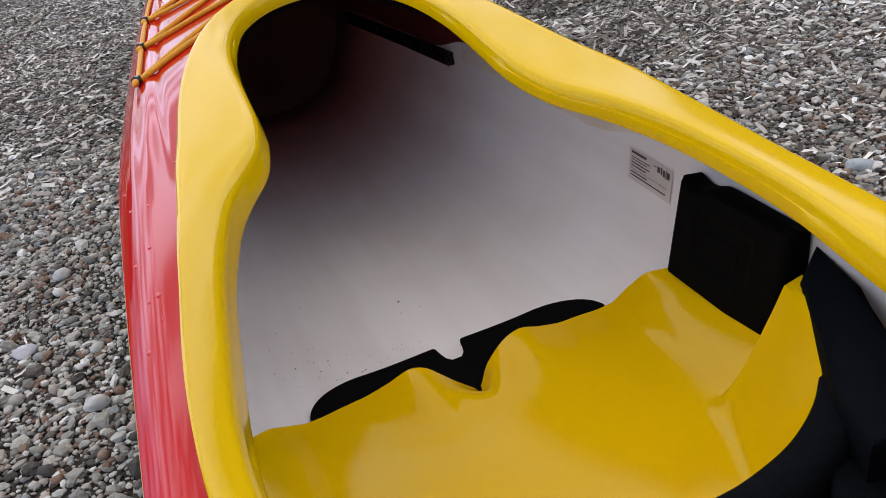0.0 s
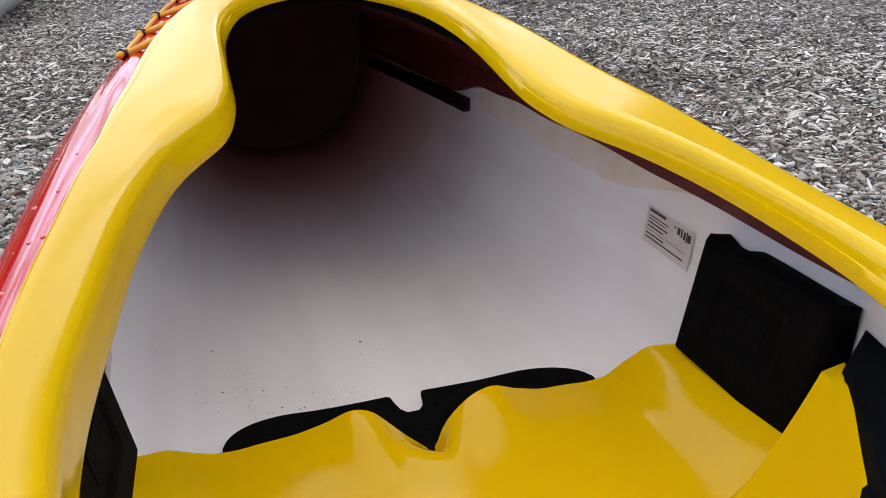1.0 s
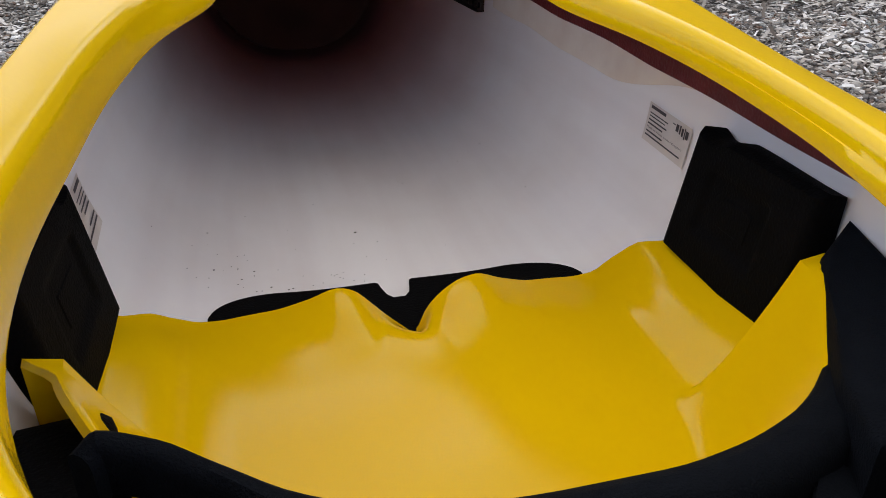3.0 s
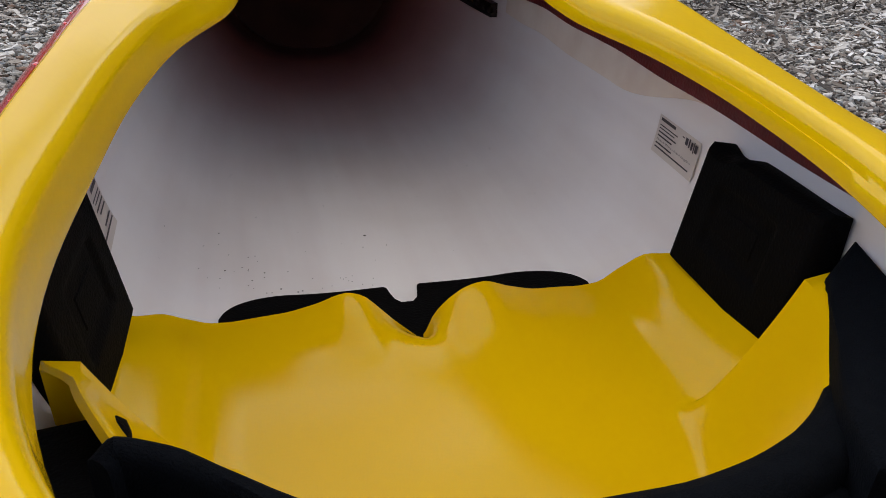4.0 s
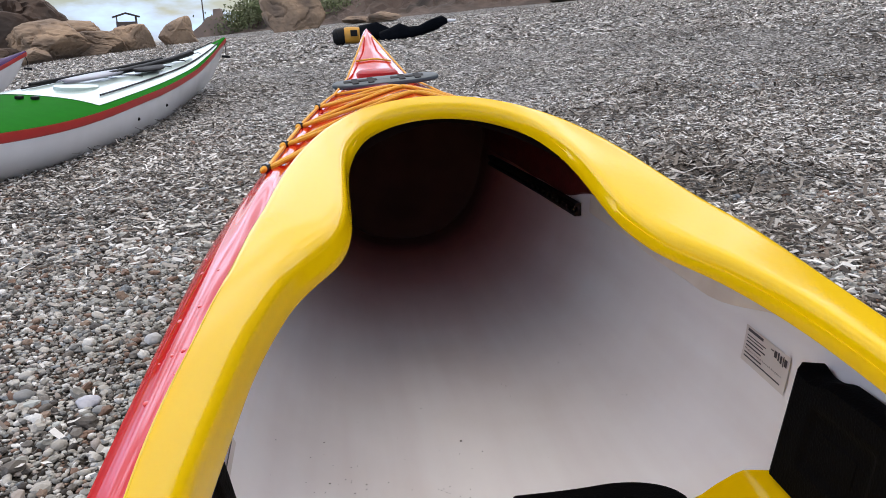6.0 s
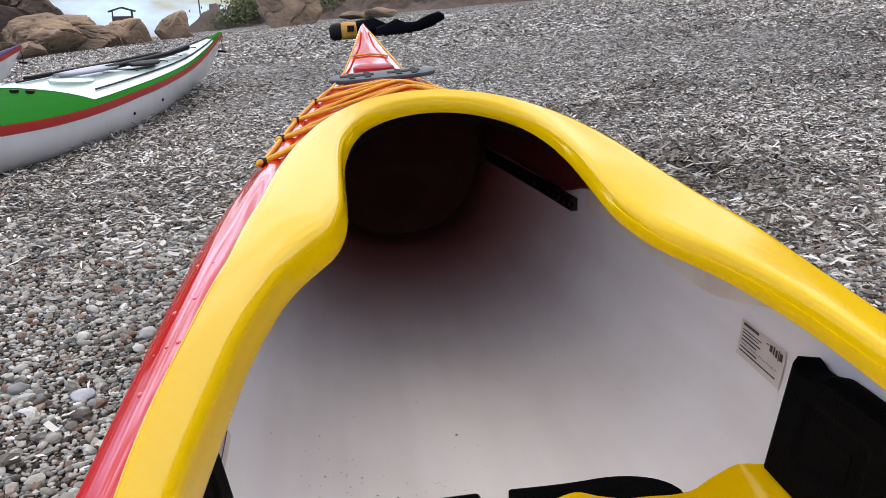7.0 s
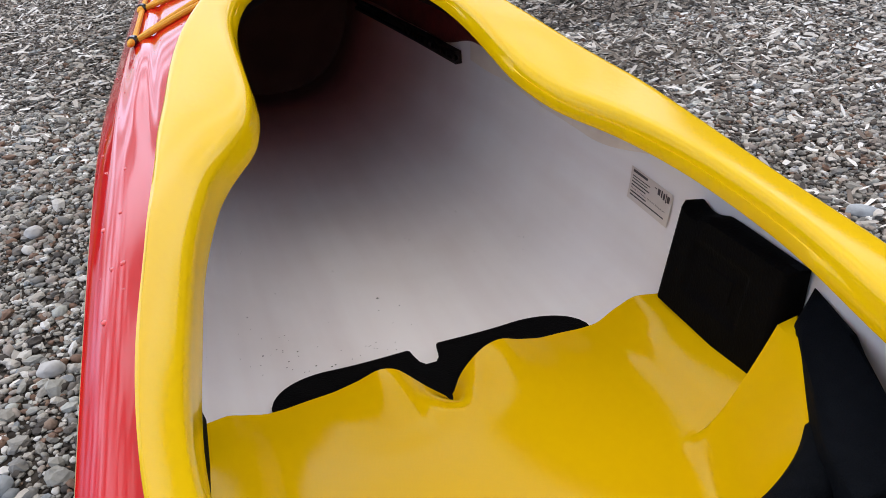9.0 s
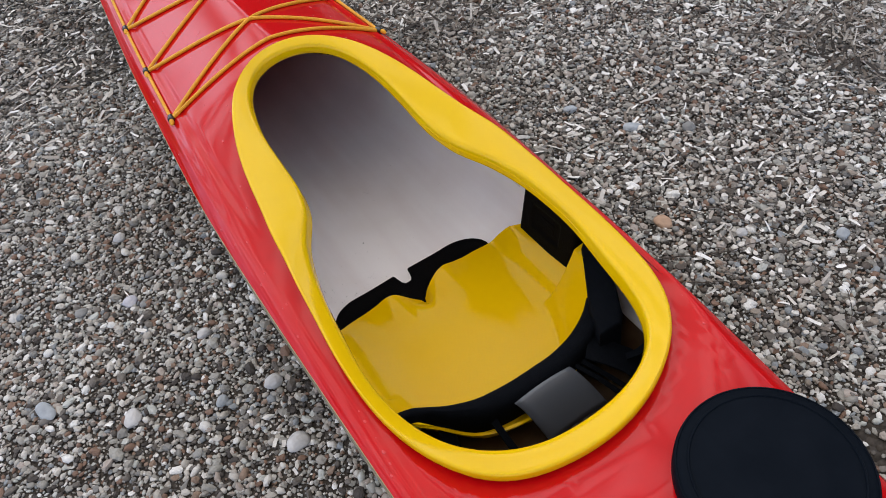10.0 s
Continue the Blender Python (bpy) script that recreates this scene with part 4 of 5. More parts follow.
text = [(0.06, 0.42, 0.87, 0.95), (0.06, 0.5, 0.74, 0.77), (0.06, 0.44, 0.66, 0.69), (0.06, 0.5, 0.56, 0.60), (0.06, 0.42, 0.46, 0.50), (0.06, 0.46, 0.26, 0.30), (0.06, 0.9, 0.16, 0.20),
        (0.60, 0.66, 0.84, 0.87), (0.68, 0.74, 0.72, 0.90), (0.76, 0.79, 0.70, 0.92), (0.81, 0.85, 0.68, 0.88), (0.87, 0.89, 0.64, 0.92), (0.90, 0.96, 0.68, 0.88)]
sticker(1, 0.037, -0.031, 0.094, 0.1265, text, "cream paper builder's sticker with small dark print inside the hull", "Made in Wales, United Kingdom")
sticker(-1, 0.030, -0.03, 0.066, 0.106, text[:8], "cream paper sticker with dark print inside the hull")

# ---- grit on the white lining ----
rnd = random.Random(4)
grit = bmesh.new()
spots = [(-0.016, 0.136, 0.0011)] + [(rnd.gauss(-0.135, 0.03), rnd.gauss(0.06, 0.028), rnd.uniform(0.0003, 0.0008)) for _ in range(30)] + [(rnd.uniform(-0.16, 0.17), rnd.uniform(0.05, 0.3), rnd.uniform(0.0002, 0.0005)) for _ in range(26)] + [(rnd.gauss(-0.05, 0.02), rnd.gauss(0.055, 0.015), 0.0004) for _ in range(14)]
for x, y, r in spots:
    if y < 0.03:
        continue
    bmesh.ops.create_icosphere(grit, subdivisions=1, radius=r, matrix=Matrix.Translation((x, y, hull_in_z(x, y) + r * 0.4)) @ Matrix.Diagonal((1.4, 1.0, 0.6, 1)))
tagged(part("grit", grit, M_INK), "dark sand grit scattered on the white lining", "grit", kind="stuff")

# ---- water drops on the deck ----
rnd = random.Random(9)
drops = bmesh.new()
for _ in range(420):
    y = rnd.uniform(-0.45, 1.1)
    x = rnd.choice((-1, 1)) * rnd.uniform(0.3, 0.97) * HALF_BEAM(y)
    if in_rim(x, y, -0.012):
        continue
    r = rnd.uniform(0.0007, 0.0021)
    bmesh.ops.create_icosphere(drops, subdivisions=2, radius=r, matrix=Matrix.Translation((x, y, deck_z(x, y))) @ Matrix.Diagonal((1, rnd.uniform(1, 1.6), 0.34, 1)))
tagged(part("water_drops", drops, M_DROP), "clear water drops on the red deck", "water drops", kind="stuff")


# ---- green kayak and purple kayak further off ----
def side_kayak(name, label, at, heading, lean, deck_m, mid_m, gear):
    ob = root(name, label, "kayak", at, heading, "kayaks on the beach")
    base = ob.matrix_world @ pose(0, 0, 0, 0, lean, 0)
    L = 5.2
    hb = spline([0, 0.25, 0.7, 1.4, 2.2, 2.8, 3.5, 4.3, 4.9, 5.2], [0.012, 0.035, 0.09, 0.175, 0.25, 0.27, 0.24, 0.15, 0.05, 0.01])
    sh = spline([0, 0.5, 1.2, 2.2, 3.2, 4.2, 5.2], [0.485, 0.390, 0.302, 0.241, 0.196, 0.23, 0.36])
    rz = spline([0, 0.5, 1.2, 2.0, 2.6, 3.4, 4.2, 5.2], [0.492, 0.406, 0.326, 0.278, 0.246, 0.222, 0.25, 0.37])
    kz = spline([0, 0.12, 0.35, 0.8, 1.4, 2.6, 4.0, 4.8, 5.2], [0.46, 0.33, 0.20, 0.095, 0.035, -0.015, 0.0, 0.1, 0.34])
    st = [0.05 * i for i in range(105)]
    low, mid, top, pale = [], [], [], []
    for y in st:
        w, s, k, z = hb(y), sh(y), min(kz(y), sh(y) - 0.02), rz(y)
        e = 1.3 + 1.3 * sstep(0.3, 2.2, y) * (1 - sstep(3.6, 5.2, y))
        sec = []
        for i in range(33):
            a = math.pi * i / 32
            c, t = math.cos(a), math.sin(a)
            sec.append(base @ Vector((math.copysign(abs(c) ** (2 / e), c) * w, -y, s - 0.03 - (s - 0.03 - k) * t ** (2 / e))))
        low.append(sec)
        top.append([base @ Vector((u * w, -y, s + (z - s) * (1 - abs(u) ** 2.6))) for u in [-1 + i / 16 for i in range(33)]])
        pale.append([base @ Vector((u * w, -y, s + (z - s) * (1 - abs(u) ** 2.6) + 0.003)) for u in [-0.84 + 1.70 * i / 12 for i in range(13)]])
        mid.append((w, s, y))
    part("hull", grid_bm(low, flip=True), M_WHITEK, ob, "white gelcoat hull")
    part("deck", grid_bm(top, flip=True), deck_m, ob)
    part("deck_panel", grid_bm(pale[6:55], flip=True), mid_m, ob, "pale deck panel")
    for side in (-1, 1):
        part("stripe", grid_bm([[base @ Vector((side * (w + 0.001), -y, s + 0.001)), base @ Vector((side * (w + 0.0035), -y, s - 0.006)), base @ Vector((side * (w + 0.003), -y, s - 0.030)), base @ Vector((side * (w - 0.002), -y, s - 0.034))] for w, s, y in mid], flip=side > 0), M_STRIPE, ob, "red seam stripe")

    def dz(x, y):
        return sh(y) + (rz(y) - sh(y)) * (1 - min(abs(x) / hb(y), 1) ** 2.6)

    if gear:
        def run(pts, r, nm, m_, sides=7):
            part(nm, tube_bm([base @ Vector((x, -y, dz(x, y) + h)) for x, y, h in pts], r, sides), m_, ob)

        for side in (-1, 1):
            run([(side * hb(y) * 0.62, y, 0.008) for y in [0.25 + 0.12 * i for i in range(20)]], 0.004, "deck_line", M_BLACK)
        for y in (0.75, 1.1, 1.4, 1.9):
            run([(hb(y) * (-0.5 + i / 10), y + 0.05 * math.sin(i * 0.6), 0.010) for i in range(10)], 0.003, "cord", M_BLACK)
        # hatch covers on the foredeck
        for y, rx, ry in ((2.38, 0.075, 0.15),):
            hr2 = [[base @ Vector((rx * r * math.cos(k * math.tau / 36), -y + ry * r * math.sin(k * math.tau / 36), dz(0, y) + h)) for k in range(36)] for r, h in ((0.05, 0.018), (0.85, 0.016), (1, 0.010), (1.02, -0.03))]
            part("hatch_cover", grid_bm(hr2, close_u=True), M_PALE, ob, "pale oval hatch cover")
        # seams along the hull side
        for y in (1.9, 2.35):
            bm2 = bmesh.new()
            bmesh.ops.create_uvsphere(bm2, u_segments=8, v_segments=6, radius=0.008, matrix=base @ Matrix.Translation((hb(y) * 0.985, -y, sh(y) - 0.095)))
            part("bolt", bm2, M_BLACK, ob)
        for x, y in ((0.03, 2.80), (-0.02, 2.82)):
            part("fitting", box_bm(0.022, 0.03, 0.012, (x, -y, dz(x, y) + 0.007), 0.003, 2, base), M_BLACK, ob)
    # toggle at the bow
    tog = [base @ Vector(p) for p in ((0.0, 0.0, 0.46), (0.01, 0.012, 0.41), (0.012, 0.014, 0.36))]
    part("toggle_cord", tube_bm(tog, 0.003, 6), M_BLACK, ob)
    part("toggle", tube_bm([base @ Vector((0.012 - 0.03, 0.014, 0.352)), base @ Vector((0.012 + 0.03, 0.014, 0.352))], 0.009, 8), M_BLACK, ob)
    return ob, base, dz


def on_ground(x, y, up=0.0):
    return (x, y, ground_z(x, y) + up)


gk, gbase, gdz = side_kayak("kayak", "green sea kayak with white hull and red stripe", (-1.005, 5.35, 0.0), -7.0, 7, M_GREEN, M_PALE, True)
side_kayak("kayak", "purple sea kayak with a white hull", (-2.68, 6.05, -0.03), -6, 7, M_PURPLE, M_PURPLE, False)

# paddle lying on the green deck
paddle = root("paddle", "black two-part paddle lashed on the green kayak's deck", "paddle", tuple(gbase @ Vector((0, -1.3, gdz(0, 1.3)))))


def gp(x, y, h):
    return gbase @ Vector((x, -y, gdz(x, y) + h))


part("shaft", tube_bm([gp(0.02, 0.84, 0.030), gp(0.012, 1.2, 0.028), gp(0.0, 1.6, 0.026), gp(-0.01, 2.0, 0.024)], [0.017, 0.016, 0.014, 0.014], 10), M_BLACK, paddle)
part("shaft", tube_bm([gp(-0.07, 1.12, 0.022), gp(-0.12, 1.7, 0.018), gp(-0.17, 2.45, 0.016)], [0.010, 0.009, 0.008], 10), M_BLACK, paddle)
for x0, y0, y1, wid, bm_ in ((0.062, 1.50, 1.84, 0.045, M_BLACK), (-0.02, 1.85, 2.42, 0.05, M_BLADE)):
    rws = []
    for i in range(11):
        t = i / 10
        wv = wid * math.sin(math.pi * (0.06 + 0.88 * t)) ** 0.6
        y = y0 + (y1 - y0) * t
        rws.append([gp(x0 - 0.03 * t + u * wv, y, 0.020 + 0.010 * (1 - u * u)) for u in (-1, -0.5, 0, 0.5, 1)])
    pb = part("blade", grid_bm(rws), bm_, paddle, "pale grey spoon blade" if bm_ is M_BLADE else "")
    pb.modifiers.new("thickness", "SOLIDIFY").thickness = 0.006

# pink float on the green kayak
pf = bmesh.new()
bmesh.ops.create_uvsphere(pf, u_segments=20, v_segments=12, radius=1, matrix=gbase @ Matrix.Translation((0.0, -3.1, gdz(0.0, 3.1) + 0.024)) @ Matrix.Diagonal((0.03, 0.05, 0.03, 1)))
tagged(part("float", pf, M_PINK), "pink plastic float on the green kayak's deck", "float")

# ---- bags on the beach beyond the bow ----
def bag(name, label, cat, pts, radii, m_, ends=None, lump=0.0):
    ob = root(name, label, cat, pts[0])
    n = len(pts)
    bm2 = tube_bm(pts, radii, 16)
    for v in bm2.verts:
        v.co += Vector((noise.noise(v.co * 9), noise.noise(v.co * 9 + Vector((5, 0, 0))), noise.noise(v.co * 9 + Vector((0, 7, 0))))) * lump
    part("body", bm2, m_, ob)
    return ob


def far_at(az, d, up=0.0):
    x, y = -0.11 + d * math.sin(radians(az)), -0.537 + d * math.cos(radians(az))
    return Vector((x, y, far_ground(x, y) + up))


D1 = 9.0
yb = bag("dry_bag", "yellow dry bag with black ends on the pebbles", "bag", [far_at(0.43, D1, 0.10), far_at(0.78, D1, 0.105), far_at(1.18, D1, 0.105), far_at(1.63, D1, 0.10)], [0.092, 0.098, 0.096, 0.086], M_BAGY, lump=0.015)
part("end_cap", tube_bm([far_at(-0.34, D1 - 0.03, 0.10), far_at(-0.14, D1 - 0.03, 0.10), far_at(0.23, D1, 0.10), far_at(0.53, D1, 0.10)], [0.055, 0.090, 0.100, 0.097], 16), M_BLACK, yb, "black end")
part("patch", box_bm(0.08, 0.01, 0.07, (0, 0, 0), 0.004, 2, Matrix.Translation(far_at(1.23, D1 - 0.105, 0.13))), M_BLACK, yb, "black patch")
bag("duffel_bag", "black duffel bag lying on the pebbles", "bag", [far_at(1.3, D1 + 0.2, 0.08), far_at(1.9, D1 + 0.2, 0.10), far_at(2.8, D1 + 0.2, 0.11), far_at(3.9, D1 + 0.2, 0.06)], [0.07, 0.105, 0.105, 0.06], M_CLOTH, lump=0.05)
bag("tow_bag", "long slack black bag lying on the pebbles", "bag", [far_at(3.2, D1, 0.05), far_at(4.0, D1, 0.07), far_at(4.6, D1, 0.085), far_at(5.3, D1, 0.06), far_at(6.2, D1, 0.09), far_at(7.2, D1, 0.15), far_at(7.9, D1, 0.19), far_at(8.2, D1, 0.16)], [0.05, 0.085, 0.085, 0.055, 0.07, 0.075, 0.06, 0.03], M_CLOTH, lump=0.045)
bag("strap_end", "white strap end sticking out of the black bag", "strap", [far_at(8.15, D1, 0.18), far_at(8.5, D1, 0.17), far_at(8.8, D1, 0.17)], [0.018, 0.02, 0.012], M_WHITEK, lump=0.004)


# ---- rocks, bank and hut in the distance ----
def boulder(az, d, wd, ht, seed, m_=None, sink=0.15, name="boulder", label="tan sandstone boulder at the back of the beach"):
    bm2 = bmesh.new()
    bmesh.ops.create_icosphere(bm2, subdivisions=5, radius=1)
    rr = random.Random(seed)
    cuts = []
    for _ in range(16):
        nn = Vector((rr.gauss(0, 1), rr.gauss(0, 1), rr.gauss(0, 0.8))).normalized()
        cuts.append((nn, rr.uniform(0.55, 0.88)))
    off = Vector((seed * 3.7, seed * 1.3, seed * 2.1))
    p = far_at(az, d)
    for v in bm2.verts:
        c = v.co.copy()
        for nn, lim in cuts:
            dd = c.dot(nn)
            if dd > lim:
                c -= nn * (dd - lim) * 0.85
        c *= 1 + 0.20 * noise.noise(c * 1.3 + off) - 0.10 * max(0.0, 0.08 - abs(noise.noise(c * 1.7 + off))) / 0.08 + 0.06 * abs(noise.noise(c * 4.5 + off)) + 0.03 * noise.noise(c * 11 + off)
        v.co = p + Vector((c.x * wd / 2 * 1.15, c.y * wd / 2, (c.z * 0.62 + 0.5 - sink) * ht * 0.8))
    ob = part(name, bm2, m_ or M_ROCK, None)
    for poly in ob.data.polygons:
        poly.use_smooth = False
    return tagged(ob, label, "boulder", "boulders")


sd = 1
for az, d, wd, ht, m_ in ((-19.5, 17, 1.6, 0.95, M_ROCK), (-16.8, 17.5, 1.5, 0.65, M_ROCK), (-15.3, 18.5, 1.0, 0.7, M_ROCK), (-13.9, 18, 0.85, 0.85, M_ROCK), (-11.2, 19, 0.9, 0.85, M_ROCK), (-18.4, 19, 2.0, 0.95, M_ROCK), (-20.6, 18.5, 1.1, 1.2, M_ROCKD),
                       (-21.5, 18, 2.0, 1.5, M_ROCKD), (-23.5, 19, 2.4, 1.9, M_ROCKD), (-25.5, 17, 2.0, 1.2, M_ROCKD), (-27.5, 19, 2.6, 2.4, M_ROCKD), (-22.0, 22, 3.4, 2.5, M_ROCKD), (-25.5, 24, 4.2, 3.4, M_ROCKD), (-20.3, 15.5, 0.7, 0.4, M_ROCK), (-22.6, 15.5, 0.8, 0.5, M_ROCKD), (-24.4, 15, 0.7, 0.45, M_ROCKD),
                       (-3.4, 21, 1.6, 1.3, M_ROCK), (3.4, 21, 1.0, 0.35, M_ROCK), (1.7, 22, 0.9, 0.3, M_ROCK), (16.5, 24, 0.9, 0.25, M_ROCK), (20.0, 24, 0.7, 0.2, M_ROCK)):
    sd += 1
    boulder(az, d, wd, ht, sd, m_, label="tan sandstone boulder at the back of the beach" if m_ is M_ROCK else "dark brown rock at the back of the beach")

# earth bank behind the beach
bank_rows = []
for j in range(40):
    t = j / 39
    row = []
    for i in range(301):
        az = -8.5 + 100 * i / 300
        d = 24 + 5.5 * t + 1.2 * noise.noise((az * 0.3, t * 2, 9.0))
        p = far_at(az, d)
        hgt = (1.5 + 0.7 * sstep(0, 8, az) + 0.5 * noise.noise((az * 0.22, 1.0, 4.0))) * sstep(-8.5, -5.0, az)
        prof = 0.12 * sstep(0, 0.35, t) + 0.88 * sstep(0.3, 0.95, t)
        # unseen cliff top, added to keep sky out of reflections on this side
        high = (13.0 + 2.5 * noise.noise((az * 0.12, 4.0, 2.0))) * sstep(5.0, 22.0, az) * sstep(0.55, 1.0, t)
        d += 5.0 * sstep(0.6, 1.0, t) * sstep(5.0, 22.0, az)
        p = far_at(az, d)
        row.append((p.x, p.y, far_ground(p.x, p.y) * (1 - t) + far_ground(*far_at(az, 24).xy) * t - 0.05 + hgt * prof + high + (0.25 * noise.noise((az * 1.1, t * 6, 2.0)) + 0.30 * abs(noise.noise((az * 2.6, t * 5, 3.0))) + 0.12 * noise.noise((az * 6, t * 14, 5.0))) * sstep(0.1, 0.4, t)))
    bank_rows.append(row)
tagged(part("bank", grid_bm(bank_rows), M_BANK, None, smooth=False), "eroded dark earth and rock bank behind the beach", "bank", kind="structure")

# brush on the bank: many small leaves
rb = random.Random(11)
verts, faces = [], []
for _ in range(60):
    az = rb.choice((rb.uniform(-8.2, -5.0), rb.uniform(-6.5, 2.0)))
    c = far_at(az, 25.5 + rb.uniform(0, 2.0), 0)
    c.z += 0.15 + (0.35 if az > -6.5 else 0.0) + rb.uniform(0, 0.3)
    for _ in range(90):
        p = c + Vector((rb.gauss(0, 0.28), rb.gauss(0, 0.25), rb.gauss(0, 0.16)))
        a = Vector((rb.gauss(0, 1), rb.gauss(0, 1), rb.gauss(0, 1))).normalized() * 0.05
        b2 = a.orthogonal().normalized() * 0.03
        k0 = len(verts)
        verts += [p - a, p + b2, p + a, p - b2]
        faces.append((k0, k0 + 1, k0 + 2, k0 + 3))
me = bpy.data.meshes.new("brush")
me.from_pydata([tuple(v) for v in verts], [], faces)
me.materials.append(M_BRUSH)
tagged(new("brush", me), "low green and brown scrub on the bank", "shrubs", kind="stuff")

# hut on stilts, ruined wall and mast
hut = root("beach_hut", "small dark wooden lookout hut with a pitched roof", "hut", tuple(far_at(-14.4, 60)))
hp = far_at(-14.4, 60)
hz = 2.5
HB = Matrix.Translation((hp.x, hp.y, hz)) @ pose(0, 0, 0, 0, 0, 15) @ Matrix.Diagonal((0.75, 0.75, 0.62, 1))
for sx in (-0.85, 0.85):
    for sy in (-0.7, 0.7):
        part("post", box_bm(0.12, 0.12, 5.0, (sx, sy, -1.45), 0.01, 1, HB), M_WOODG, hut, smooth=False)
part("floor", box_bm(2.0, 1.7, 0.12, (0, 0, -0.95), 0.01, 1, HB), M_WOODG, hut, smooth=False)
part("rail_wall", box_bm(1.9, 0.06, 1.35, (0, -0.75, -0.22), 0.01, 1, HB), M_WOODG, hut, smooth=False)
part("rail_wall", box_bm(0.06, 1.5, 1.9, (0.92, 0, 0.02), 0.01, 1, HB), M_WOODG, hut, smooth=False)
for s in (-1, 1):
    part("roof", box_bm(1.35, 2.2, 0.08, (0, 0, 0), 0.01, 1, HB @ pose(s * 0.6, 0, 1.22, 0, s * 20, 0)), M_WOODG, hut, smooth=False)

ruin = root("ruined_wall", "crumbling low masonry wall at the back of the beach", "wall", tuple(far_at(-8.9, 26)))
rm = far_at(-8.8, 26)
bm2 = bmesh.new()
prof = [(-0.75, 0), (-0.62, 0.22), (-0.3, 0.45), (-0.1, 0.66), (0.1, 0.72), (0.12, 0.9), (0.34, 0.92), (0.4, 0.6), (0.62, 0.5), (0.8, 0.0)]
fr = [bm2.verts.new((rm.x + x, rm.y - 0.25, rm.z + z - 0.1)) for x, z in prof]
bk = [bm2.verts.new((rm.x + x, rm.y + 0.25, rm.z + z - 0.1)) for x, z in prof]
bm2.faces.new(fr)
bm2.faces.new(bk[::-1])
for i in range(len(prof)):
    bm2.faces.new([fr[i], bk[i], bk[(i + 1) % len(prof)], fr[(i + 1) % len(prof)]])
bmesh.ops.recalc_face_normals(bm2, faces=bm2.faces)
part("masonry", bm2, M_WALLST, ruin, smooth=False)
mp = far_at(-9.3, 50)
tagged(part("mast", tube_bm([mp + Vector((0, 0, -1)), mp + Vector((0, 0, 5.5))], [0.05, 0.03], 8), M_WOODG), "thin grey mast standing behind the rocks", "mast")


# ---- pebbles ----
def ico(sub):
    bm3 = bmesh.new()
    bmesh.ops.create_icosphere(bm3, subdivisions=sub, radius=1)
    v = np.array([x.co[:] for x in bm3.verts])
    bm3.verts.index_update()
    f = np.array([[y.index for y in x.verts] for x in bm3.faces])
    bm3.free()
    return v, f


def cloud(name, pos, rad, sub, m_, seed, flat=(0.45, 0.8), label="", category=""):
    """One mesh of many uneven rounded stones."""
    rg = np.random.default_rng(seed)
    V, F = ico(sub)
    n = len(pos)
    ax = np.stack([rg.uniform(0.8, 1.55, n), rg.uniform(0.7, 1.1, n), rg.uniform(*flat, n)], 1) * rad[:, None]
    lump = 1 + rg.uniform(-0.24, 0.24, (n, len(V)))
    P = V[None] * lump[:, :, None] * ax[:, None, :]
    yaw, tilt, spin = rg.uniform(0, math.tau, n), rg.normal(0, 0.35, n), rg.uniform(0, math.tau, n)

    def rot(P, a, i, j):
        c, s = np.cos(a)[:, None], np.sin(a)[:, None]
        A, B = P[:, :, i] * c - P[:, :, j] * s, P[:, :, i] * s + P[:, :, j] * c
        P[:, :, i], P[:, :, j] = A, B

    rot(P, spin, 0, 1)
    rot(P, tilt, 1, 2)
    rot(P, yaw, 0, 1)
    P += pos[:, None, :]
    FF = F[None] + (np.arange(n) * len(V))[:, None, None]
    me2 = bpy.data.meshes.new(name)
    nv, nf = n * len(V), n * len(F)
    me2.vertices.add(nv)
    me2.vertices.foreach_set("co", P.reshape(-1).astype(np.float32))
    me2.loops.add(nf * 3)
    me2.loops.foreach_set("vertex_index", FF.reshape(-1).astype(np.int32))
    me2.polygons.add(nf)
    me2.polygons.foreach_set("loop_start", (np.arange(nf) * 3).astype(np.int32))
    me2.polygons.foreach_set("use_smooth", np.repeat(rg.uniform(0, 1, n) < 0.35, len(F)))
    me2.update(calc_edges=True)
    me2.materials.append(m_)
    return tagged(new(name, me2), label, category, kind="stuff")


GREYS = [(0.0, (0.06, 0.05, 0.043)), (0.06, (0.24, 0.145, 0.10)), (0.13, (0.35, 0.335, 0.30)), (0.24, (0.15, 0.132, 0.115)), (0.31, (0.50, 0.47, 0.42)), (0.42, (0.28, 0.275, 0.26)), (0.50, (0.63, 0.60, 0.55)), (0.60, (0.32, 0.225, 0.165)), (0.635, (0.42, 0.415, 0.38)), (0.71, (0.20, 0.18, 0.16)), (0.77, (0.80, 0.785, 0.75)), (0.85, (0.30, 0.325, 0.345)), (0.885, (0.46, 0.40, 0.355)), (0.93, (0.56, 0.575, 0.54)), (0.975, (0.93, 0.92, 0.89))]
M_GRIT = island_mat("shell_grit", [(0.0, (0.10, 0.08, 0.065)), (0.25, (0.30, 0.255, 0.21)), (0.45, (0.52, 0.475, 0.42)), (0.6, (0.24, 0.215, 0.19)), (0.78, (0.74, 0.70, 0.65)), (1.0, (0.92, 0.89, 0.85))], 0.75, 0.3, 350, 0.25)
M_PEB = island_mat("pebbles", GREYS, 0.75, 0.45, 350, 0.36)


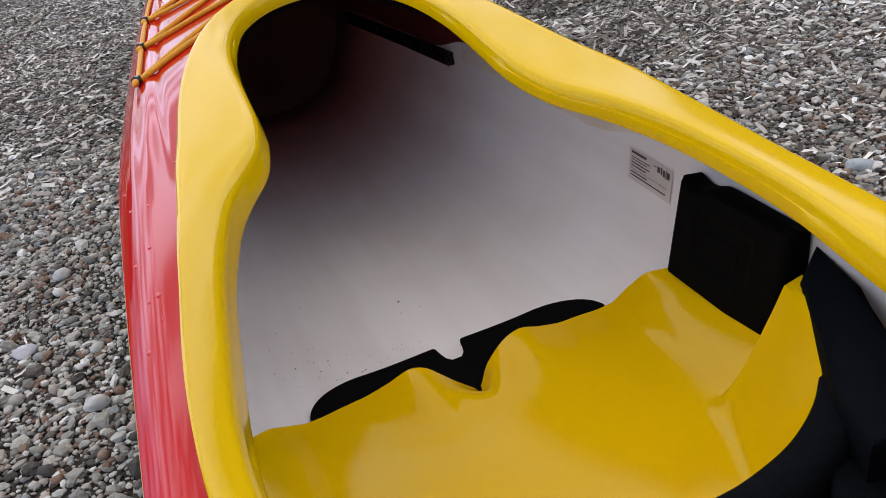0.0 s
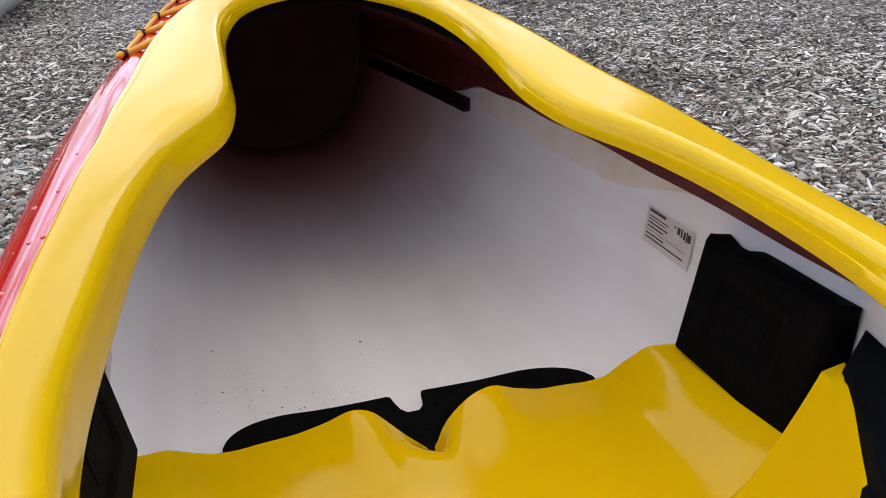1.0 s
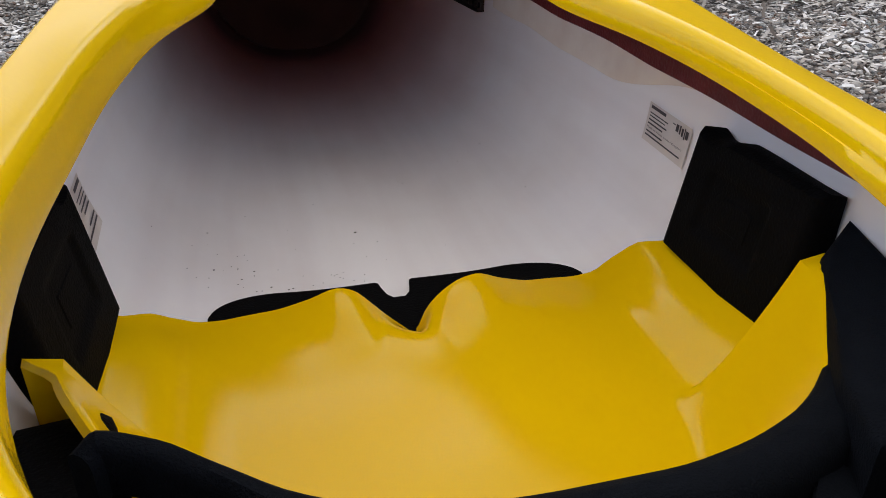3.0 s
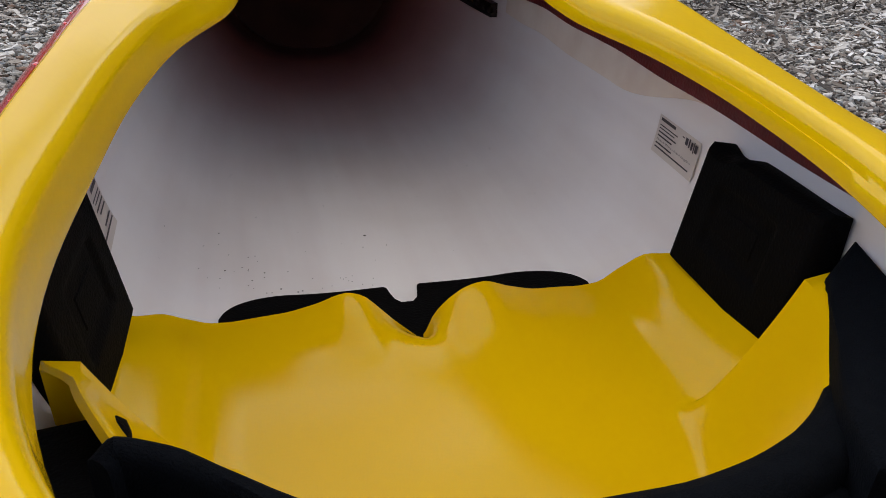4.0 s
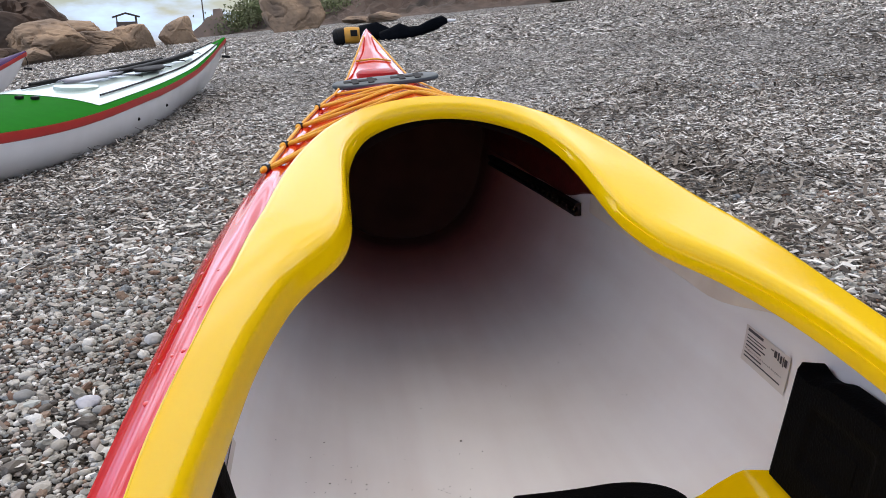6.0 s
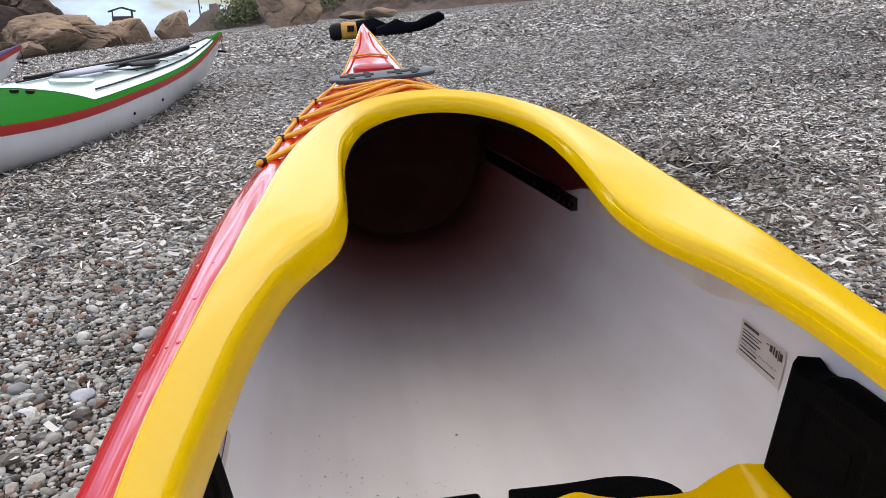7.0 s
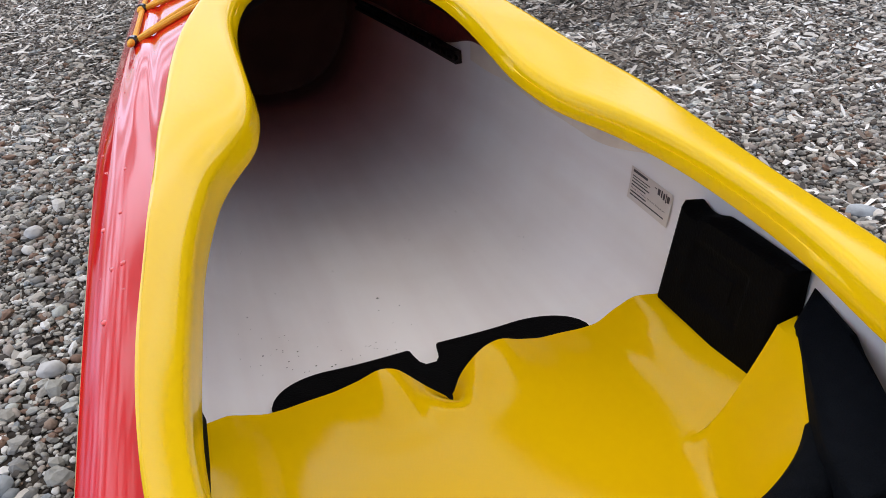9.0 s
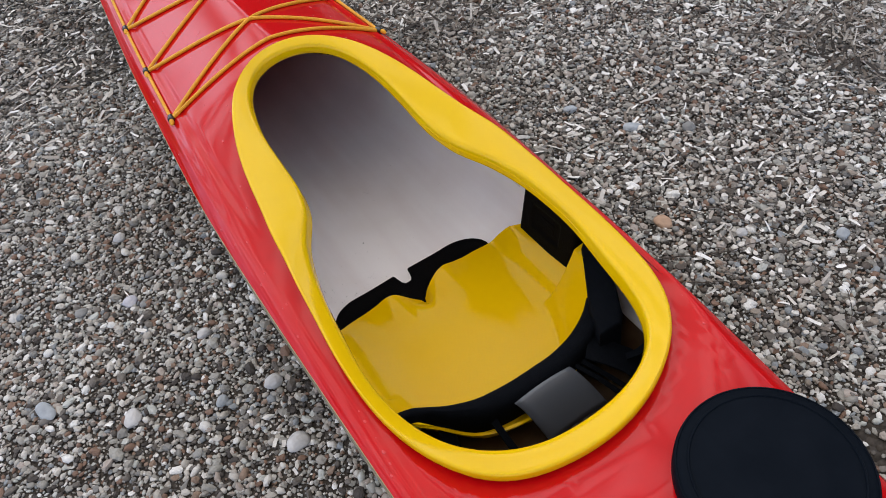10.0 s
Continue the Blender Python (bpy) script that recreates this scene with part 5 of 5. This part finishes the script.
def spots_in(x0, x1, y0, y1, step, seed, keep=1.0, skip=None):
    rg = np.random.default_rng(seed)
    nx, ny = int((x1 - x0) / step), int((y1 - y0) / step)
    X, Y = np.meshgrid(np.arange(nx), np.arange(ny))
    X = x0 + (X + rg.uniform(0, 1, X.shape)) * step
    Y = y0 + (Y + rg.uniform(0, 1, Y.shape)) * step
    X, Y = X.reshape(-1), Y.reshape(-1)
    ok = rg.uniform(0, 1, len(X)) < keep
    hwv = np.interp(Y, np.linspace(-2.8, 2.3, 60), [HALF_BEAM(v) for v in np.linspace(-2.8, 2.3, 60)])
    ok &= (np.abs(X) > np.maximum(hwv - 0.062, 0)) | (Y > 1.75)
    if skip:
        a, b, c, d = skip
        ok &= ~((X > a) & (X < b) & (Y > c) & (Y < d))
    return X[ok], Y[ok]


def laid(X, Y, rad, sink):
    Z = np.array([ground_z(x, y) for x, y in zip(X, Y)])
    return np.stack([X, Y, Z + rad * sink], 1)


NEAR = (-0.85, 1.25, -0.62, 1.05)
rg0 = np.random.default_rng(5)
X, Y = spots_in(*NEAR, 0.0059, 21)
R = np.clip(rg0.lognormal(math.log(0.0030), 0.40, len(X)), 0.0017, 0.0090)
cloud("pebbles", laid(X, Y, R, 0.6), R, 1, M_PEB, 1, label="small grey and white rounded beach pebbles", category="pebbles")
X, Y = spots_in(*NEAR, 0.034, 22)
R = np.clip(rg0.lognormal(math.log(0.0053), 0.28, len(X)), 0.0042, 0.0125)
cloud("pebbles", laid(X, Y, R, 0.75), R, 2, M_PEB, 2, label="larger grey and white rounded beach pebbles", category="pebbles")
MID = (-2.1, 2.4, -0.8, 3.4)
X, Y = spots_in(*MID, 0.0142, 23, 0.95, NEAR)
ok = ~((X > -1.25) & (X < 1.95) & (Y > 0.95) & (Y < 2.85)) | (rg0.uniform(0, 1, len(X)) < np.where(X < 0.2, 0.85, 0.5))
X, Y = X[ok], Y[ok]
R = np.clip(rg0.lognormal(math.log(0.0050), 0.34, len(X)), 0.003, 0.012)
cloud("pebbles", laid(X, Y, R, 0.5), R, 1, M_PEB, 3, (0.3, 0.65), label="grey and white pebbles and shell bits", category="pebbles")
# shell bits and fine gravel between the debris
X, Y = spots_in(-1.3, 2.0, 0.9, 2.9, 0.015, 27, 0.9, NEAR)
R = np.clip(rg0.lognormal(math.log(0.0036), 0.35, len(X)), 0.002, 0.008)
cloud("shell_grit", laid(X, Y, R, 1.0) + np.array([0, 0, 0.004]), R, 1, M_GRIT, 6, (0.3, 0.6), label="pale shell bits and fine gravel", category="gravel")
X, Y = spots_in(0.3, 1.2, -0.55, 0.95, 0.0115, 28, 0.65)
R = np.clip(rg0.lognormal(math.log(0.0034), 0.35, len(X)), 0.002, 0.0075)
cloud("shell_grit", laid(X, Y, R, 1.0) + np.array([0, 0, 0.0035]), R, 1, M_GRIT, 7, (0.35, 0.65), label="pale shell bits and fine gravel beside the kayak", category="gravel")

# ---- dry seagrass and wood chips ----
CHIPS = [(0.0, (0.06, 0.05, 0.042)), (0.07, (0.20, 0.16, 0.13)), (0.16, (0.44, 0.395, 0.345)), (0.32, (0.24, 0.20, 0.165)), (0.40, (0.70, 0.665, 0.615)), (0.64, (0.90, 0.88, 0.84)), (0.80, (0.09, 0.075, 0.062)), (0.85, (0.56, 0.52, 0.475)), (0.92, (0.96, 0.945, 0.92))]
M_CHIP = island_mat("dry_seagrass", CHIPS, 0.8, 0.5, 220, 0.35, 0.25)
DARKC = [(0.0, (0.045, 0.035, 0.027)), (0.24, (0.15, 0.12, 0.094)), (0.48, (0.28, 0.24, 0.20)), (0.70, (0.45, 0.41, 0.36)), (0.86, (0.70, 0.66, 0.61))]
M_WRACKD = mat("dark_twig", (0.05, 0.038, 0.03), 0.85, noise_scale=120, noise_amount=0.6, second=(0.12, 0.10, 0.08))
M_CHIPD = island_mat("dark_seagrass", DARKC, 0.8, 0.6, 260, 0.6)


def strips(name, X, Y, Lh, Wd, lift, seed, m_, tilt=0.22, label="", thick=0.12):
    """One mesh of many curled flat strips."""
    rg = np.random.default_rng(seed)
    n, k = len(X), 3
    Z = np.array([ground_z(x, y) for x, y in zip(X, Y)]) + lift
    yaw, pit, rol, curl = rg.uniform(0, math.tau, n), np.clip(rg.normal(0, tilt, n), -0.6, 0.6), np.clip(rg.normal(0, 0.4, n), -0.7, 0.7), rg.normal(0, 0.28, n)
    s = np.linspace(-1, 1, k)
    P = np.zeros((n, k, 2, 3))
    taper = np.array([0.85, 1.0, 0.75])
    for e, sg in enumerate((-1, 1)):
        P[:, :, e, 0] = s[None] * Lh[:, None]
        P[:, :, e, 1] = sg * Wd[:, None] * taper[None] * rg.uniform(0.7, 1.1, (n, k)) + (s[None] ** 2) * Lh[:, None] * rg.normal(0, 0.06, n)[:, None]
        P[:, :, e, 2] = sg * Wd[:, None] * np.sin(rol)[:, None] * 0.8 + (s[None] ** 2 - 0.4) * Lh[:, None] * curl[:, None] * 0.35
    Q = P.reshape(n, k * 2, 3)
    c, d = np.cos(pit)[:, None], np.sin(pit)[:, None]
    x1, z1 = Q[:, :, 0] * c - Q[:, :, 2] * d, Q[:, :, 0] * d + Q[:, :, 2] * c
    c, d = np.cos(yaw)[:, None], np.sin(yaw)[:, None]
    Q2 = np.stack([x1 * c - Q[:, :, 1] * d, x1 * d + Q[:, :, 1] * c, z1], 2)
    Q2[:, :, 2] = np.maximum(Q2[:, :, 2], -0.004)
    Q2 += np.stack([X, Y, Z], 1)[:, None, :]
    face = np.array([[2 * i, 2 * i + 1, 2 * i + 3, 2 * i + 2] for i in range(k - 1)])
    FF = face[None] + (np.arange(n) * k * 2)[:, None, None]
    me2 = bpy.data.meshes.new(name)
    me2.vertices.add(n * k * 2)
    me2.vertices.foreach_set("co", Q2.reshape(-1).astype(np.float32))
    nf = n * (k - 1)
    me2.loops.add(nf * 4)
    me2.loops.foreach_set("vertex_index", FF.reshape(-1).astype(np.int32))
    me2.polygons.add(nf)
    me2.polygons.foreach_set("loop_start", (np.arange(nf) * 4).astype(np.int32))
    me2.update(calc_edges=True)
    me2.materials.append(m_)
    return tagged(new(name, me2), label, "beach debris", kind="stuff")


rgc = np.random.default_rng(8)
# how thick the debris lies: little beside the cockpit, much ahead and on the high side
X, Y = spots_in(-3.2, 4.2, -0.6, 6.5, 0.0165, 31)
den = np.clip(0.03 + 0.62 * np.clip((Y - 0.5) / 1.0, 0, 1) + 0.75 * np.clip((X - 0.25) / 0.3, 0, 1) * np.clip((Y + 0.62) / 0.7, 0, 1), 0, 1)
blot = np.array([noise.noise((x * 1.7, y * 1.7, 5.0)) for x, y in zip(X, Y)])
ok = rgc.uniform(0, 1, len(X)) < den * np.clip(0.75 + 1.3 * blot, 0.2, 1.3)
X, Y = X[ok], Y[ok]
big = np.clip(rgc.lognormal(0, 0.45, len(X)), 0.3, 2.0) * (0.6 + 0.4 * np.clip((Y - 0.3) / 0.8, 0, 1))
strips("seagrass", X, Y, 0.0112 * big, 0.0028 * rgc.uniform(0.6, 1.6, len(X)), 0.010 + 0.004 * rgc.uniform(0, 1, len(X)), 41, M_CHIP, label="pale dry seagrass strips and chips on the pebbles")
# further off, larger bits
X, Y = spots_in(-7, 11, 5.8, 19, 0.05, 32)
strips("seagrass", X, Y, 0.019 * rgc.lognormal(0, 0.4, len(X)), 0.0075 * rgc.uniform(0.6, 1.6, len(X)), 0.008 + 0.010 * rgc.uniform(0, 1, len(X)), 42, M_CHIP, 0.25, label="pale dry seagrass strewn over the beach")
X, Y = spots_in(3.0, 8.0, 0.6, 6.5, 0.035, 33)
strips("seagrass", X, Y, 0.017 * rgc.lognormal(0, 0.4, len(X)), 0.0062 * rgc.uniform(0.6, 1.6, len(X)), 0.008 + 0.010 * rgc.uniform(0, 1, len(X)), 44, M_CHIP, 0.25, label="pale dry seagrass strewn over the beach")
# heaps of dark wrack
HX, HY = [], []
for cx, cy, sx, sy, nn in ((0.48, 0.66, 0.07, 0.07, 110), (0.60, 0.60, 0.10, 0.06, 90), (0.87, 1.42, 0.05, 0.07, 420), (0.98, 1.34, 0.14, 0.06, 160), (1.12, 1.14, 0.16, 0.07, 150), (0.80, 1.10, 0.12, 0.07, 140), (0.74, 0.74, 0.12, 0.07, 140), (1.0, -0.07, 0.06, 0.05, 110), (1.11, -0.04, 0.09, 0.05, 130), (0.98, 0.08, 0.08, 0.05, 60), (0.99, -0.19, 0.03, 0.04, 40), (0.95, 1.75, 0.3, 0.08, 320), (1.0, 2.7, 0.15, 0.12, 260), (1.48, 3.15, 0.14, 0.14, 340), (2.3, 2.9, 0.3, 0.12, 320), (2.6, 5.0, 0.35, 0.12, 320), (-1.0, 3.9, 0.10, 0.5, 420), (-1.05, 3.0, 0.08, 0.4, 260), (-0.45, 4.6, 0.4, 0.15, 260), (0.45, 2.2, 0.15, 0.12, 260), (3.2, 3.6, 0.4, 0.12, 300), (3.6, 6.2, 0.5, 0.2, 260), (-0.62, 6.6, 0.16, 0.12, 160), (-0.36, 7.7, 0.14, 0.08, 120), (-0.95, 6.2, 0.10, 0.06, 80)):
    HX.append(rgc.normal(cx, sx, nn))
    HY.append(rgc.normal(cy, sy, nn))
X, Y = np.concatenate(HX), np.concatenate(HY)
strips("wrack", X, Y, (0.016 + 0.007 * np.clip((Y - 0.3) / 0.9, 0, 1)) * np.clip(rgc.lognormal(0, 0.4, len(X)), 0.3, 2.2), (0.0018 + 0.0008 * np.clip((Y - 0.3) / 0.9, 0, 1)) * rgc.uniform(0.5, 2.0, len(X)), 0.012 + 0.026 * rgc.uniform(0, 1, len(X)) ** 2, 43, M_CHIPD, 0.4, label="heaps of dark dry seagrass wrack")

# ---- single stones ----
M_STONE = {"lilac": mat("banded_stone", (0.36, 0.36, 0.42), 0.7, noise_scale=90, noise_amount=0.8, second=(0.55, 0.54, 0.56), bump=0.4), "white": mat("white_stone", (0.52, 0.51, 0.50), 0.7, noise_scale=60, noise_amount=0.7, second=(0.36, 0.35, 0.35), bump=0.4), "blue": mat("blue_grey_stone", (0.36, 0.39, 0.42), 0.7, noise_scale=60, noise_amount=0.6, bump=0.4), "pink": mat("pinkish_stone", (0.46, 0.30, 0.20), 0.7, noise_scale=60, noise_amount=0.6, bump=0.4), "grey": mat("grey_stone", (0.22, 0.22, 0.215), 0.7, noise_scale=60, noise_amount=0.6, bump=0.4)}
for x, y, sx, sy, sz, rot, kind in ((-0.419, 0.268, 0.013, 0.012, 0.005, 20, "lilac"), (-0.388, 0.439, 0.011, 0.010, 0.008, 0, "white"), (0.544, 0.033, 0.019, 0.011, 0.008, -25, "blue"), (0.495, 0.160, 0.014, 0.009, 0.007, -20, "blue"), (0.405, -0.191, 0.014, 0.016, 0.010, 30, "pink"), (-0.599, 0.124, 0.012, 0.022, 0.008, 15, "blue"), (-0.292, -0.172, 0.018, 0.014, 0.008, 10, "white"), (-0.36, -0.034, 0.011, 0.008, 0.007, 40, "blue"), (-0.335, 0.109, 0.012, 0.009, 0.007, 10, "white"), (0.483, -0.29, 0.010, 0.009, 0.007, 0, "white"), (0.602, -0.392, 0.012, 0.010, 0.008, 30, "blue"), (-0.486, 0.025, 0.013, 0.017, 0.007, -25, "white"), (-0.278, -0.056, 0.015, 0.012, 0.010, 0, "white"), (-0.40, 0.245, 0.008, 0.008, 0.004, 60, "grey"), (-0.50, 0.30, 0.012, 0.010, 0.006, 10, "grey"), (0.62, -0.04, 0.013, 0.012, 0.009, 0, "grey")):
    bm2 = bmesh.new()
    bmesh.ops.create_icosphere(bm2, subdivisions=3, radius=1)
    for v in bm2.verts:
        c = v.co * (1 + 0.22 * noise.noise(v.co * 1.4 + Vector((x * 90, y * 90, 0))))
        v.co = Matrix.Translation((x, y, ground_z(x, y) + sz * 0.55 + 0.004)) @ pose(0, 0, 0, 6, 4, rot) @ Vector((c.x * sx, c.y * sy, c.z * sz))
    tagged(part("stone", bm2, M_STONE[kind]), {"lilac": "flat banded grey stone among the pebbles", "white": "flat white stone among the pebbles", "blue": "smooth blue-grey stone among the pebbles", "pink": "pinkish tan stone among the pebbles", "grey": "plain grey stone among the pebbles"}[kind], "stone", "larger stones")
# bare twigs
for a, b, c in (((0.478, -0.212), (0.503, -0.252), (0.509, -0.308)), ((0.513, -0.243), (0.526, -0.318), (0.557, -0.391)), ((0.345, -0.241), (0.416, -0.296), (0.508, -0.327)), ((0.332, -0.309), (0.380, -0.343), (0.421, -0.393)), ((0.513, -0.401), (0.508, -0.464), (0.457, -0.522)), ((0.395, -0.125), (0.43, -0.126), (0.46, -0.134)), ((0.44, 0.10), (0.48, 0.082), (0.51, 0.05)), ((0.56, 0.26), (0.57, 0.30), (0.59, 0.34)), ((-0.75, 1.35), (-0.66, 1.41), (-0.55, 1.5))):
    pts = []
    for i in range(12):
        t = i / 11
        x, y = (2 * (t - 0.5) * (t - 1) * a[k] + 4 * t * (1 - t) * b[k] + t * (2 * t - 1) * c[k] + 0.006 * noise.noise((t * 5, a[k] * 90, 4 * k)) for k in (0, 1))
        pts.append((x, y, ground_z(x, y) + 0.011 + 0.003 * noise.noise((t * 4, a[0] * 70, 9))))
    tagged(part("twig", tube_bm(pts, [0.0013 - 0.0007 * i / 11 for i in range(12)], 6), M_WRACKD), "thin dark twig lying on the pebbles", "twig", "twigs")
